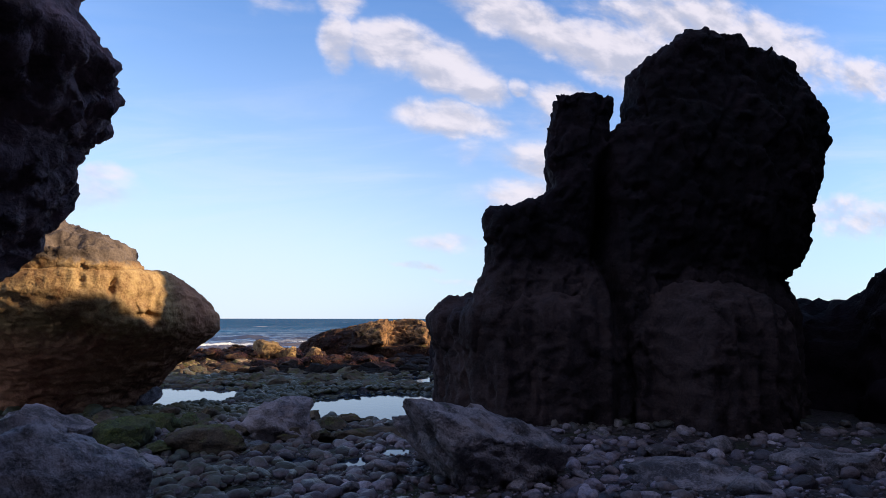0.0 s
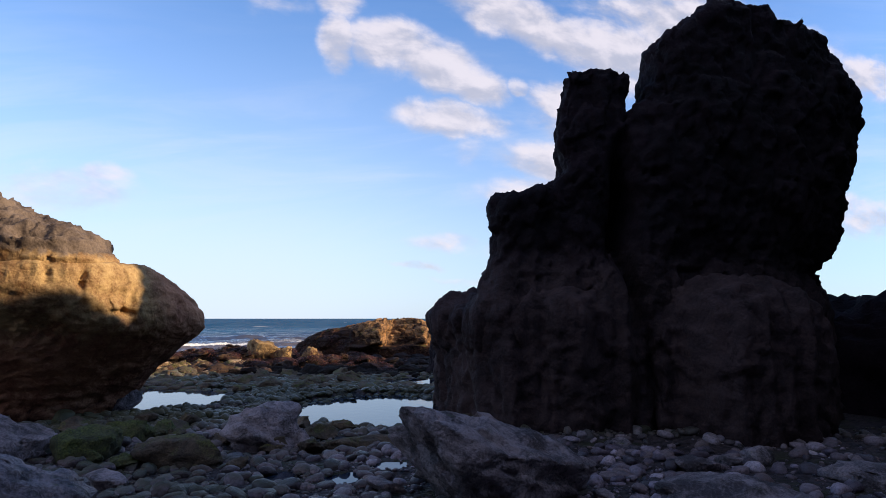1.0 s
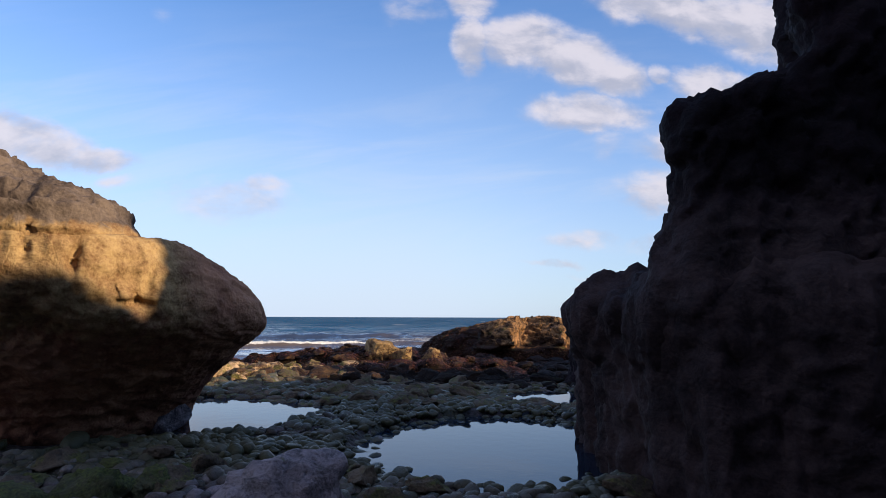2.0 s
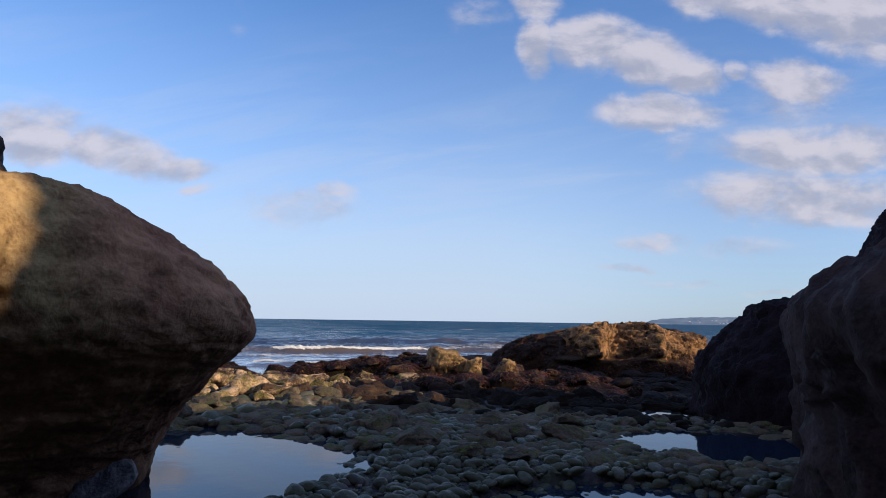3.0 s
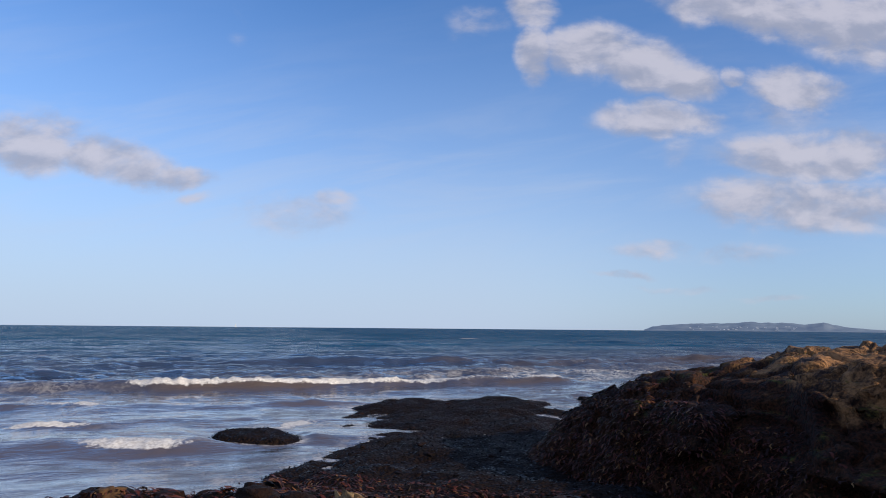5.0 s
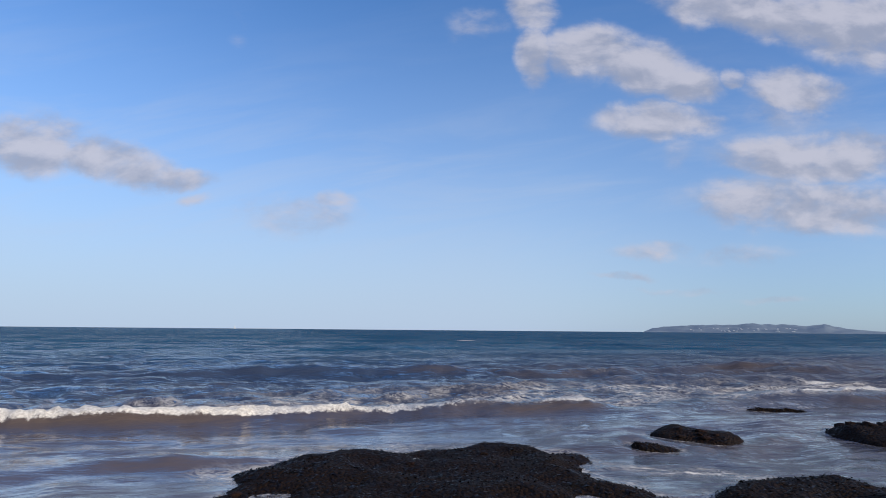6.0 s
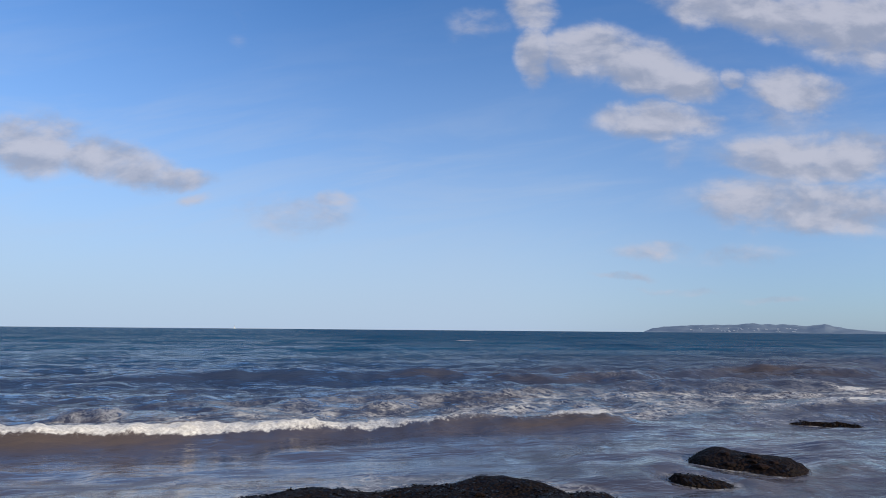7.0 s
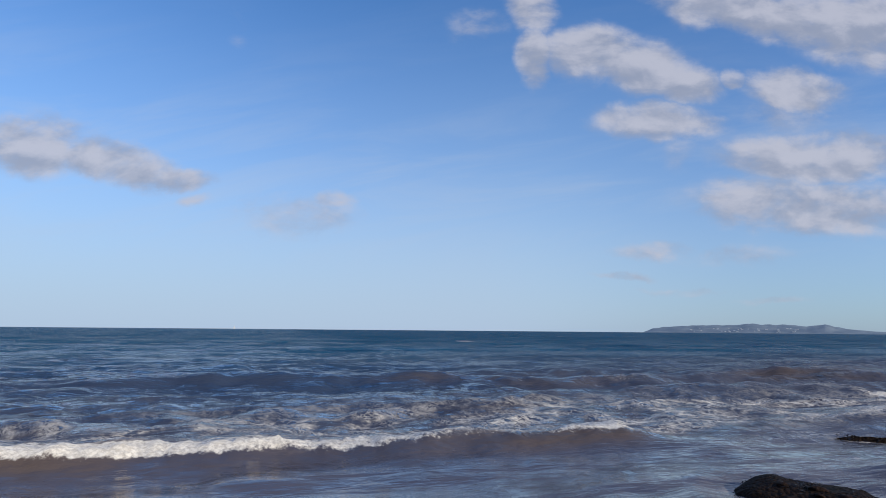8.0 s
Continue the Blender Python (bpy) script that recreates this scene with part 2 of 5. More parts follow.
GREY = rock_material("grey_boulder", (0.056, 0.043, 0.046), (0.38, 0.305, 0.312), 1.5, moss=0.2, random=True, bump=1.0, cracked=0.1, spec=0.45, rough=0.62, crisp=0.04)
MOSSY = rock_material("mossy_boulder", (0.040, 0.028, 0.020), (0.17, 0.120, 0.080), 1.5, moss=0.75, random=True, bump=0.8, cracked=0.05, algae=((0.038, 0.044, 0.008), (0.15, 0.155, 0.024)))
GREEN = rock_material("moss_green_boulder", (0.040, 0.040, 0.018), (0.12, 0.11, 0.05), 1.5, moss=1.1, random=True, bump=0.8, cracked=0.05, algae=((0.024, 0.036, 0.007), (0.12, 0.145, 0.026)), steep=-0.2)
PALE = rock_material("pale_boulder", (0.065, 0.032, 0.019), (0.68, 0.440, 0.250), 1.5, moss=0.75, weed=-0.36, random=True, bump=0.9, cracked=0.05, crisp=0.05, stain=0.65, algae=((0.055, 0.048, 0.008), (0.22, 0.185, 0.028)), steep=-0.35)
DARKWEED = rock_material("dark_weed_rock", (0.006, 0.0035, 0.003), (0.024, 0.010, 0.006), 1.4, bump=1.0, rough=0.7, spec=0.12)
# near-black: the deep shade of the shore is put into this rock colour
DUSKY = rock_material("dusky_boulder", (0.005, 0.0035, 0.003), (0.026, 0.016, 0.012), 1.5, moss=0.3, random=True, bump=0.8, cracked=0.05, spec=0.1, algae=((0.012, 0.014, 0.004), (0.05, 0.05, 0.011)))
WEEDY = rock_material("weedy_rock", (0.030, 0.016, 0.008), (0.13, 0.066, 0.028), 1.4, moss=0.2, weed=-0.12, random=True, bump=0.9)
GOLDEN = rock_material("golden_rock", (0.10, 0.043, 0.018), (0.46, 0.285, 0.12), 1.4, moss=0.25, weed=-0.22, random=True, bump=1.0)


def cobble_material():
    mat, n = material("beach_cobble")
    p = place(n)
    geo = n.add("ShaderNodeNewGeometry")
    each = n.math("FRACT", n.math("ADD", geo.outputs["Random Per Island"], n.add("ShaderNodeObjectInfo").outputs["Random"]))
    tint = n.add("ShaderNodeValToRGB", {0: each})
    ramp = tint.color_ramp
    ramp.elements[0].color, ramp.elements[1].color = (0.052, 0.040, 0.048, 1), (0.66, 0.54, 0.57, 1)
    for at, c in ((0.35, (0.148, 0.106, 0.136, 1)), (0.6, (0.245, 0.170, 0.163, 1)), (0.8, (0.345, 0.268, 0.318, 1)), (0.93, (0.48, 0.380, 0.430, 1))):
        ramp.elements.new(at).color = c
    speck = n.noise(p, 34.0, 7.0, 0.7)
    colour = n.mix(n.ramp(speck, 0.35, 0.7, 0.0, 0.6), tint.outputs[0], (0.035, 0.033, 0.036, 1))
    facing = n.add("ShaderNodeSeparateXYZ", {0: geo.outputs["Normal"]}).outputs[2]
    mossy = n.math("MULTIPLY", n.math("MULTIPLY", n.ramp(n.noise(p, 0.55, 5.0, 0.65), 0.36, 0.52), n.ramp(n.add("ShaderNodeSeparateXYZ", {0: p}).outputs[0], -2.5, 0.5, 1.0, 0.1)), n.ramp(facing, 0.1, 0.9, 0.2, 0.8))
    mossy = n.math("MAXIMUM", mossy, n.math("MULTIPLY", n.ramp(n.add("ShaderNodeSeparateXYZ", {0: p}).outputs[1], 8.5, 11.0, 0.0, 0.9), n.ramp(n.noise(p, 1.3, 5.0, 0.65), 0.24, 0.44)))
    colour = n.mix(mossy, colour, n.mix(speck, (0.020, 0.023, 0.008, 1), (0.088, 0.092, 0.030, 1)))
    grain = n.math("ADD", speck, n.math("MULTIPLY", n.noise(p, 11.0, 5.0, 0.6), 1.5))
    finish(n, colour, n.ramp(each, 0.0, 1.0, 0.30, 0.65), grain, 0.6, 0.03, 0.4)
    return mat


def ground_material():
    mat, n = material("shingle_ground")
    p = place(n)
    stones = n.add("ShaderNodeTexVoronoi", {"Vector": p, "Scale": 16.0}, feature="F1")
    mid = n.noise(p, 1.1, 7.0, 0.65)
    fine = n.noise(p, 40.0, 5.0, 0.6)
    grey = n.add("ShaderNodeSeparateXYZ", {0: stones.outputs["Color"]}).outputs[0]
    colour = n.mix(grey, (0.016, 0.012, 0.013, 1), (0.070, 0.052, 0.053, 1))
    colour = n.mix(n.ramp(mid, 0.48, 0.62, 0.0, 0.75), colour, n.mix(fine, (0.016, 0.020, 0.008, 1), (0.05, 0.055, 0.018, 1)))
    height = n.add("ShaderNodeSeparateXYZ", {0: p}).outputs[2]
    far = n.add("ShaderNodeSeparateXYZ", {0: p}).outputs[1]
    # weed colour is drawn nearer on the right, painting the shade darker there
    across = n.ramp(n.add("ShaderNodeSeparateXYZ", {0: p}).outputs[0], -8.0, -4.0, 0.0, 4.0)
    far = n.math("ADD", far, across)
    weed = n.math("MULTIPLY", n.ramp(far, 23.5, 26.0), 0.95)
    colour = n.mix(weed, colour, n.mix(n.ramp(fine, 0.35, 0.7), (0.004, 0.003, 0.002, 1), (0.022, 0.010, 0.006, 1)))
    relief = n.math("ADD", n.math("SUBTRACT", 1.0, stones.outputs["Distance"]), n.math("MULTIPLY", fine, 0.4))
    finish(n, colour, n.math("MAXIMUM", n.ramp(height, -0.5, -0.2, 0.4, 0.8), n.math("MULTIPLY", weed, 0.75)), relief, 0.9, 0.05, n.ramp(far, 23.5, 26.0, 0.3, 0.08))
    return mat


def weed_material(name, dim, rough):
    mat, n = material(name)
    each = n.add("ShaderNodeNewGeometry").outputs["Random Per Island"]
    tint = n.add("ShaderNodeValToRGB", {0: each})
    ramp = tint.color_ramp
    ramp.elements[0].color, ramp.elements[1].color = (0.018, 0.009, 0.006, 1), (0.26, 0.14, 0.05, 1)
    for at, c in ((0.45, (0.055, 0.015, 0.011, 1)), (0.75, (0.120, 0.030, 0.019, 1)), (0.9, (0.17, 0.062, 0.022, 1))):
        ramp.elements.new(at).color = c
    speck = n.noise(place(n), 30.0, 4.0)
    finish(n, n.mix(n.math("ADD", n.math("MULTIPLY", speck, 0.5), dim, clamp=True), tint.outputs[0], (0.008, 0.005, 0.004, 1)), rough, speck, 0.3, 0.01, 0.16)
    return mat


def sea_material():
    mat, n = material("sea_water")
    p = place(n)
    foam = n.add("ShaderNodeAttribute", attribute="foam").outputs["Fac"]
    lace = n.add("ShaderNodeAttribute", attribute="lace").outputs["Fac"]
    sand = n.add("ShaderNodeAttribute", attribute="shoal").outputs["Fac"]
    steep = n.add("ShaderNodeAttribute", attribute="face").outputs["Fac"]
    warp = n.vmath("ADD", p, n.add("ShaderNodeVectorMath", {0: n.add("ShaderNodeTexNoise", {"Vector": p, "Scale": 1.2, "Detail": 4.0}).outputs["Color"], "Scale": 1.6}, operation="SCALE").outputs[0]).outputs[0]
    stretched = n.vmath("MULTIPLY", warp, (0.8, 1.5, 1.0)).outputs[0]
    web = n.add("ShaderNodeTexVoronoi", {"Vector": stretched, "Scale": 1.5}, feature="DISTANCE_TO_EDGE").outputs["Distance"]
    web2 = n.add("ShaderNodeTexVoronoi", {"Vector": stretched, "Scale": 4.2}, feature="DISTANCE_TO_EDGE").outputs["Distance"]
    grain = n.noise(p, 9.0, 7.0, 0.7)
    lines = n.math("MAXIMUM", n.ramp(web, 0.0, 0.17, 1.0, 0.0), n.math("MULTIPLY", n.ramp(web2, 0.0, 0.17, 1.0, 0.0), 0.85))
    laced = n.math("MULTIPLY", n.math("MULTIPLY", lines, lace), n.ramp(n.noise(p, 0.9, 6.0, 0.7), 0.38, 0.62))
    solid = n.ramp(n.math("ADD", foam, n.math("MULTIPLY", n.math("SUBTRACT", grain, 0.5), 0.9)), 0.36, 0.6)
    white = n.math("MAXIMUM", solid, laced, clamp=True)
    tone = n.noise(n.vmath("MULTIPLY", p, (0.02, 0.06, 0.0)).outputs[0], 1.0, 4.0)
    body = n.mix(tone, (0.002, 0.042, 0.105, 1), (0.005, 0.074, 0.150, 1))
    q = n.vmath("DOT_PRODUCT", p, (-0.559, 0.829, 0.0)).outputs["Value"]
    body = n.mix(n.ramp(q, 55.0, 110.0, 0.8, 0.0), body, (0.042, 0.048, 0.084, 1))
    body = n.mix(sand, body, (0.115, 0.094, 0.100, 1))
    body = n.mix(n.math("MULTIPLY", steep, 0.75, clamp=True), body, (0.120, 0.082, 0.052, 1))
    froth = n.mix(n.ramp(n.noise(p, 14.0, 6.0, 0.7), 0.35, 0.65), (0.50, 0.47, 0.44, 1), (0.80, 0.77, 0.72, 1))
    colour = n.mix(white, body, froth)
    along = n.vmath("DOT_PRODUCT", p, (0.829, 0.559, 0.0)).outputs["Value"]
    rip = n.add("ShaderNodeCombineXYZ", {0: n.math("MULTIPLY", along, 0.6), 1: n.math("MULTIPLY", q, 1.7), 2: 0.0}).outputs[0]
    ripples = n.math("ADD", n.math("ADD", n.math("MULTIPLY", n.noise(rip, 1.6, 5.0, 0.6), 0.9), n.math("MULTIPLY", n.noise(rip, 5.5, 3.0, 0.6), 0.18)), n.math("MULTIPLY", n.noise(rip, 0.34, 4.0, 0.6), 3.2))
    ripples = n.math("ADD", ripples, n.math("ADD", n.math("MULTIPLY", n.noise(rip, 0.085, 3.0, 0.6), 11.0), n.math("MULTIPLY", n.noise(rip, 0.022, 3.0, 0.6), 26.0)))
    calm = n.add("ShaderNodeAttribute", attribute="calm").outputs["Fac"]
    bump = n.add("ShaderNodeBump", {"Strength": n.math("MULTIPLY", n.ramp(calm, 0.0, 1.0, 0.34, 0.12), n.ramp(q, 60.0, 160.0, 1.0, 1.7)), "Distance": 0.5, "Height": ripples})
    # wind ruffles the surface in long streaks, which mirror less of the sky
    long = n.add("ShaderNodeCombineXYZ", {0: n.math("MULTIPLY", along, 0.5), 1: q, 2: 0.0}).outputs[0]
    gust = n.math("ADD", n.math("MULTIPLY", n.noise(long, 2.4, 2.0, 0.55), 0.40), n.math("ADD", n.math("MULTIPLY", n.noise(long, 0.45, 3.0, 0.6), 0.36), n.math("MULTIPLY", n.noise(long, 0.09, 4.0, 0.7), 0.36)))
    chop = n.add("ShaderNodeCombineXYZ", {0: n.math("MULTIPLY", along, 1.3), 1: q, 2: 3.0}).outputs[0]
    chop = n.math("ADD", n.math("MULTIPLY", n.noise(chop, 0.10, 3.0, 0.65), 0.6), n.math("MULTIPLY", n.noise(chop, 0.03, 2.0, 0.6), 0.5))
    gust = n.math("ADD", gust, n.math("MULTIPLY", n.math("SUBTRACT", chop, 0.56), n.ramp(q, 58.0, 95.0, 0.0, 1.0)))
    gloss = n.math("MULTIPLY", n.math("ADD", n.math("MULTIPLY", calm, 0.15), n.ramp(gust, 0.45, 0.61, 0.38, 1.08)), n.math("MULTIPLY", n.ramp(calm, 0.0, 1.0, 1.0, 1.42), n.math("MULTIPLY", n.ramp(q, 60.0, 240.0, 1.0, 0.66), n.math("MULTIPLY", n.ramp(along, 10.0, 40.0, 1.15, 0.60), n.ramp(steep, 0.15, 0.7, 1.0, 0.5)))))
    fresnel = n.add("ShaderNodeFresnel", {"IOR": 1.333, "Normal": bump.outputs[0]}).outputs[0]
    mirror = n.math("MULTIPLY", n.math("MULTIPLY", n.math("POWER", fresnel, 1.05), gloss), n.math("SUBTRACT", 1.0, white))
    diffuse = n.add("ShaderNodeBsdfDiffuse", {"Color": colour, "Normal": bump.outputs[0]})
    glossy = n.add("ShaderNodeBsdfGlossy", {"Color": (1.0, 0.96, 0.92, 1), "Roughness": 0.14, "Normal": bump.outputs[0]})
    both = n.add("ShaderNodeMixShader", {0: mirror})
    n.tree.links.new(diffuse.outputs[0], both.inputs[1])
    n.tree.links.new(glossy.outputs[0], both.inputs[2])
    out = n.add("ShaderNodeOutputMaterial")
    n.tree.links.new(both.outputs[0], out.inputs[0])
    return mat


def pool_material():
    mat, n = material("pool_water")
    p = place(n)
    bsdf = n.add("ShaderNodeBsdfPrincipled", {"Base Color": n.mix(n.noise(p, 2.0), (0.006, 0.016, 0.034, 1), (0.012, 0.024, 0.042, 1)), "Roughness": 0.03, "IOR": 1.333})
    bump = n.add("ShaderNodeBump", {"Strength": 0.06, "Distance": 0.02, "Height": n.noise(p, 5.0, 3.0)})
    n.put(bsdf.inputs["Normal"], bump.outputs[0])
    out = n.add("ShaderNodeOutputMaterial")
    n.tree.links.new(bsdf.outputs[0], out.inputs[0])
    return mat


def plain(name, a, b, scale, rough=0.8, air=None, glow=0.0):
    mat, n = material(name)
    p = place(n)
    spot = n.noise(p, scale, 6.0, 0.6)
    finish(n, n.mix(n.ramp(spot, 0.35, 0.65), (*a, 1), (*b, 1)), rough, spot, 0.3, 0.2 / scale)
    # distance haze, added as a weak glow of the surface
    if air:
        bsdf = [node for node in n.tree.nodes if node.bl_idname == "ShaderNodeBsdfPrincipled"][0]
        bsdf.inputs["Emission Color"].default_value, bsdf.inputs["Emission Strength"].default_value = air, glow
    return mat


COBBLE, SHINGLE, WRACK, WATER, STILL = cobble_material(), ground_material(), weed_material("bladder_wrack", 0.0, 0.5), sea_material(), pool_material()
WET_WRACK = weed_material("wet_wrack", 0.82, 0.4)
# blue haze of the distance is put into this colour and its glow
FAR_LAND = plain("hazy_far_land", (0.09, 0.125, 0.18), (0.16, 0.195, 0.24), 0.012, 0.9, (0.40, 0.62, 0.90, 1), 0.085)
FAR_WHITE = plain("far_render", (0.75, 0.75, 0.74), (0.85, 0.85, 0.84), 0.05)


# ---- noise ----
def chance(i, j, k, seed):
    h = (i * 374761393 + j * 668265263 + k * 2147483647 + seed * 1274126177) & 0xFFFFFFFF
    h = ((h ^ (h >> 13)) * 1274126177) & 0xFFFFFFFF
    h = ((h ^ (h >> 15)) * 2246822519) & 0xFFFFFFFF
    return ((h ^ (h >> 16)) & 0xFFFFFF) / float(0xFFFFFF)


def smooth_noise(p, seed=0):
    cell = np.floor(p).astype(np.int64)
    f = p - cell
    f = f * f * f * (f * (f * 6 - 15) + 10)
    out = 0.0
    for dx in (0, 1):
        for dy in (0, 1):
            for dz in (0, 1):
                w = (f[:, 0] if dx else 1 - f[:, 0]) * (f[:, 1] if dy else 1 - f[:, 1]) * (f[:, 2] if dz else 1 - f[:, 2])
                out = out + w * chance(cell[:, 0] + dx, cell[:, 1] + dy, cell[:, 2] + dz, seed)
    return out * 2 - 1


def fbm(p, scale, octaves=4, seed=0, ridged=False, gain=0.5):
    total, amp, q = np.zeros(len(p)), 1.0, p * scale
    for o in range(octaves):
        v = smooth_noise(q + 17.3 * o, seed + o)
        total += amp * ((1 - 2 * np.abs(v)) if ridged else v)
        q, amp = q * 2.03, amp * gain
    return total


def crags(p, scale, seed=0):
    """Distance to the nearest and second nearest of scattered points: broken, blocky rock."""
    q = p * scale
    cell = np.floor(q).astype(np.int64)
    f1, f2, ident = np.full(len(p), 9.0), np.full(len(p), 9.0), np.zeros(len(p))
    for dx in (-1, 0, 1):
        for dy in (-1, 0, 1):
            for dz in (-1, 0, 1):
                c = cell + (dx, dy, dz)
                at = np.stack([c[:, n] + chance(c[:, 0], c[:, 1], c[:, 2], seed + n) for n in range(3)], 1)
                d = np.linalg.norm(q - at, axis=1)
                near = d < f1
                f2 = np.where(near, f1, np.minimum(f2, d))
                ident = np.where(near, chance(c[:, 0], c[:, 1], c[:, 2], seed + 7), ident)
                f1 = np.where(near, d, f1)
    return f1, f2, ident


# ---- mesh helpers ----
def mesh_of(name, verts, faces, mat, smooth=True):
    me = bpy.data.meshes.new(name)
    me.from_pydata(verts, [], faces)
    me.materials.append(mat)
    if smooth:
        me.polygons.foreach_set("use_smooth", np.ones(len(me.polygons), bool))
    me.update()
    return me


def part(name, bm, mat, parent, label=""):
    me = bpy.data.meshes.new(name)
    bm.to_mesh(me)
    bm.free()
    me.materials.append(mat)
    ob = new(name, me)
    ob.parent = parent
    return tagged(ob, label)


def coords(me):
    co = np.empty(len(me.vertices) * 3)
    me.vertices.foreach_get("co", co)
    return co.reshape(-1, 3)


def normals(me):
    no = np.empty(len(me.vertices) * 3)
    me.vertex_normals.foreach_get("vector", no)
    return no.reshape(-1, 3)


def move(me, co):
    me.vertices.foreach_set("co", co.ravel())
    me.update()


def loft(bm, rows, power=3.0, around=40, step=0.12, shear=0.0, slant=0.0):
    """A solid through level sections: rows of height, x from, x to, y from, y to."""
    rows = np.array(rows, float)
    levels = np.arange(rows[0, 0], rows[-1, 0] + 1e-6, step)
    a = np.arange(around) * 2 * np.pi / around
    cs, sn = np.cos(a), np.sin(a)
    ex, ey = np.sign(cs) * np.abs(cs) ** (2 / power), np.sign(sn) * np.abs(sn) ** (2 / power)
    rings = []
    for z in levels:
        x0, x1, y0, y1 = (np.interp(z, rows[:, 0], rows[:, n]) for n in (1, 2, 3, 4))
        ys = (y0 + y1) / 2 + (y1 - y0) / 2 * ey
        xs = (x0 + x1) / 2 + (x1 - x0) / 2 * ex + shear * (ys - y0)
        ys = ys + slant * np.clip(xs - x0, 0, None)
        rings.append([bm.verts.new((x, y, z)) for x, y in zip(xs, ys)])
    for lo, hi in zip(rings, rings[1:]):
        for k in range(around):
            bm.faces.new((lo[k], lo[(k + 1) % around], hi[(k + 1) % around], hi[k]))
    bm.faces.new(rings[-1])
    bm.faces.new(rings[0][::-1])


def fused(name, bm, voxel, smooth=6):
    """One closed skin round all the solids of bm."""
    me = bpy.data.meshes.new(name)
    bm.to_mesh(me)
    bm.free()
    ob = new(name, me)
    mod = ob.modifiers.new("skin", "REMESH")
    mod.mode, mod.voxel_size = "VOXEL", voxel
    soft = ob.modifiers.new("soft", "SMOOTH")
    soft.factor, soft.iterations = 0.5, smooth
    bpy.context.view_layer.update()
    done = bpy.data.meshes.new_from_object(ob.evaluated_get(bpy.context.evaluated_depsgraph_get()))
    bpy.data.objects.remove(ob)
    bpy.data.meshes.remove(me)
    done.name = name
    return done


def weather(me, seed, big=0.18, blocks=0.12, block_size=0.9, fine=0.03, upright=1.0, flutes=0.0, cap=0.0):
    """Roughens a skin: lumps, broken blocks of two sizes, cracks and small crumbs. upright: below 1 the blocks stand tall.
    flutes: runnels down the face of the lower rock."""
    co, no = coords(me), normals(me)
    d = big * fbm(co, 0.55, 3, seed)
    bent = (co + 0.10 * np.stack([fbm(co, 1.3, 2, seed + 3), fbm(co, 1.3, 2, seed + 4), fbm(co, 1.3, 2, seed + 5)], 1)) * (1, 1, upright)
    for size, share in ((block_size, 1.0), (block_size * 0.42, 0.55), (block_size * 0.19, 0.3)):
        f1, f2, ident = crags(bent, 1 / size, seed + int(size * 100))
        d += blocks * share * ((ident - 0.5) * 1.3 - np.exp(-((f2 - f1) / 0.08) ** 2) * 0.2)
    if flutes:
        low = np.clip((2.4 - co[:, 2]) / 0.8, 0, 1)
        d = d * (1 - 0.55 * low) + flutes * low * fbm(co * (1.6, 1.6, 0.28), 1.1, 3, seed + 21, ridged=True)
    if cap:
        upper = np.clip((co[:, 2] + 0.05 * fbm(co, 1.5, 3, seed + 41) - cap) / 0.08, 0, 1)
        d += upper * (0.04 + 0.10 * fbm(co * (1, 1, 1.9), 2.6, 5, seed + 42, ridged=True))
    d += fine * fbm(co, 4.5, 4, seed + 31, ridged=True)
    move(me, co + no * d[:, None])
    me.polygons.foreach_set("use_smooth", np.ones(len(me.polygons), bool))


def boulder_mesh(name, size, seed, mat, level=3, cuts=9, lumps=0.16, knobs=0.03, broken=1.0):
    """A weathered boulder about one unit long, cut by rough planes, with worn edges."""
    bm = bmesh.new()
    bmesh.ops.create_icosphere(bm, subdivisions=level, radius=1.0)
    me = bpy.data.meshes.new(name)
    bm.to_mesh(me)
    bm.free()
    rng = np.random.RandomState(seed)
    p = coords(me)
    for _ in range(cuts):
        n = rng.normal(size=3)
        n /= np.linalg.norm(n)
        over = np.maximum(p @ n - rng.uniform(0.5, 0.8), 0)
        p = p - 0.93 * over[:, None] * n
    p = p * (1 + 0.7 * lumps * fbm(p, 1.1, 3, seed))[:, None]
    if level > 3:
        for grain, share in ((1.6, 0.13 * broken), (3.4, 0.08 * broken), (7.0, 0.035 * broken)):
            f1, f2, ident = crags(p + 0.1 * fbm(p, 2.0, 2, seed + 2)[:, None], grain, seed + int(grain))
            p = p * (1 + share * ((ident - 0.5) * 1.2 - 0.3 * np.exp(-((f2 - f1) / 0.1) ** 2)))[:, None]
        p = p * (1 + knobs * fbm(p, 5.0 if knobs < 0.05 else 3.2, 4, seed + 5, ridged=True))[:, None]
    move(me, p * np.array(size))
    me.materials.append(mat)
    me.polygons.foreach_set("use_smooth", np.ones(len(me.polygons), bool))
    return me


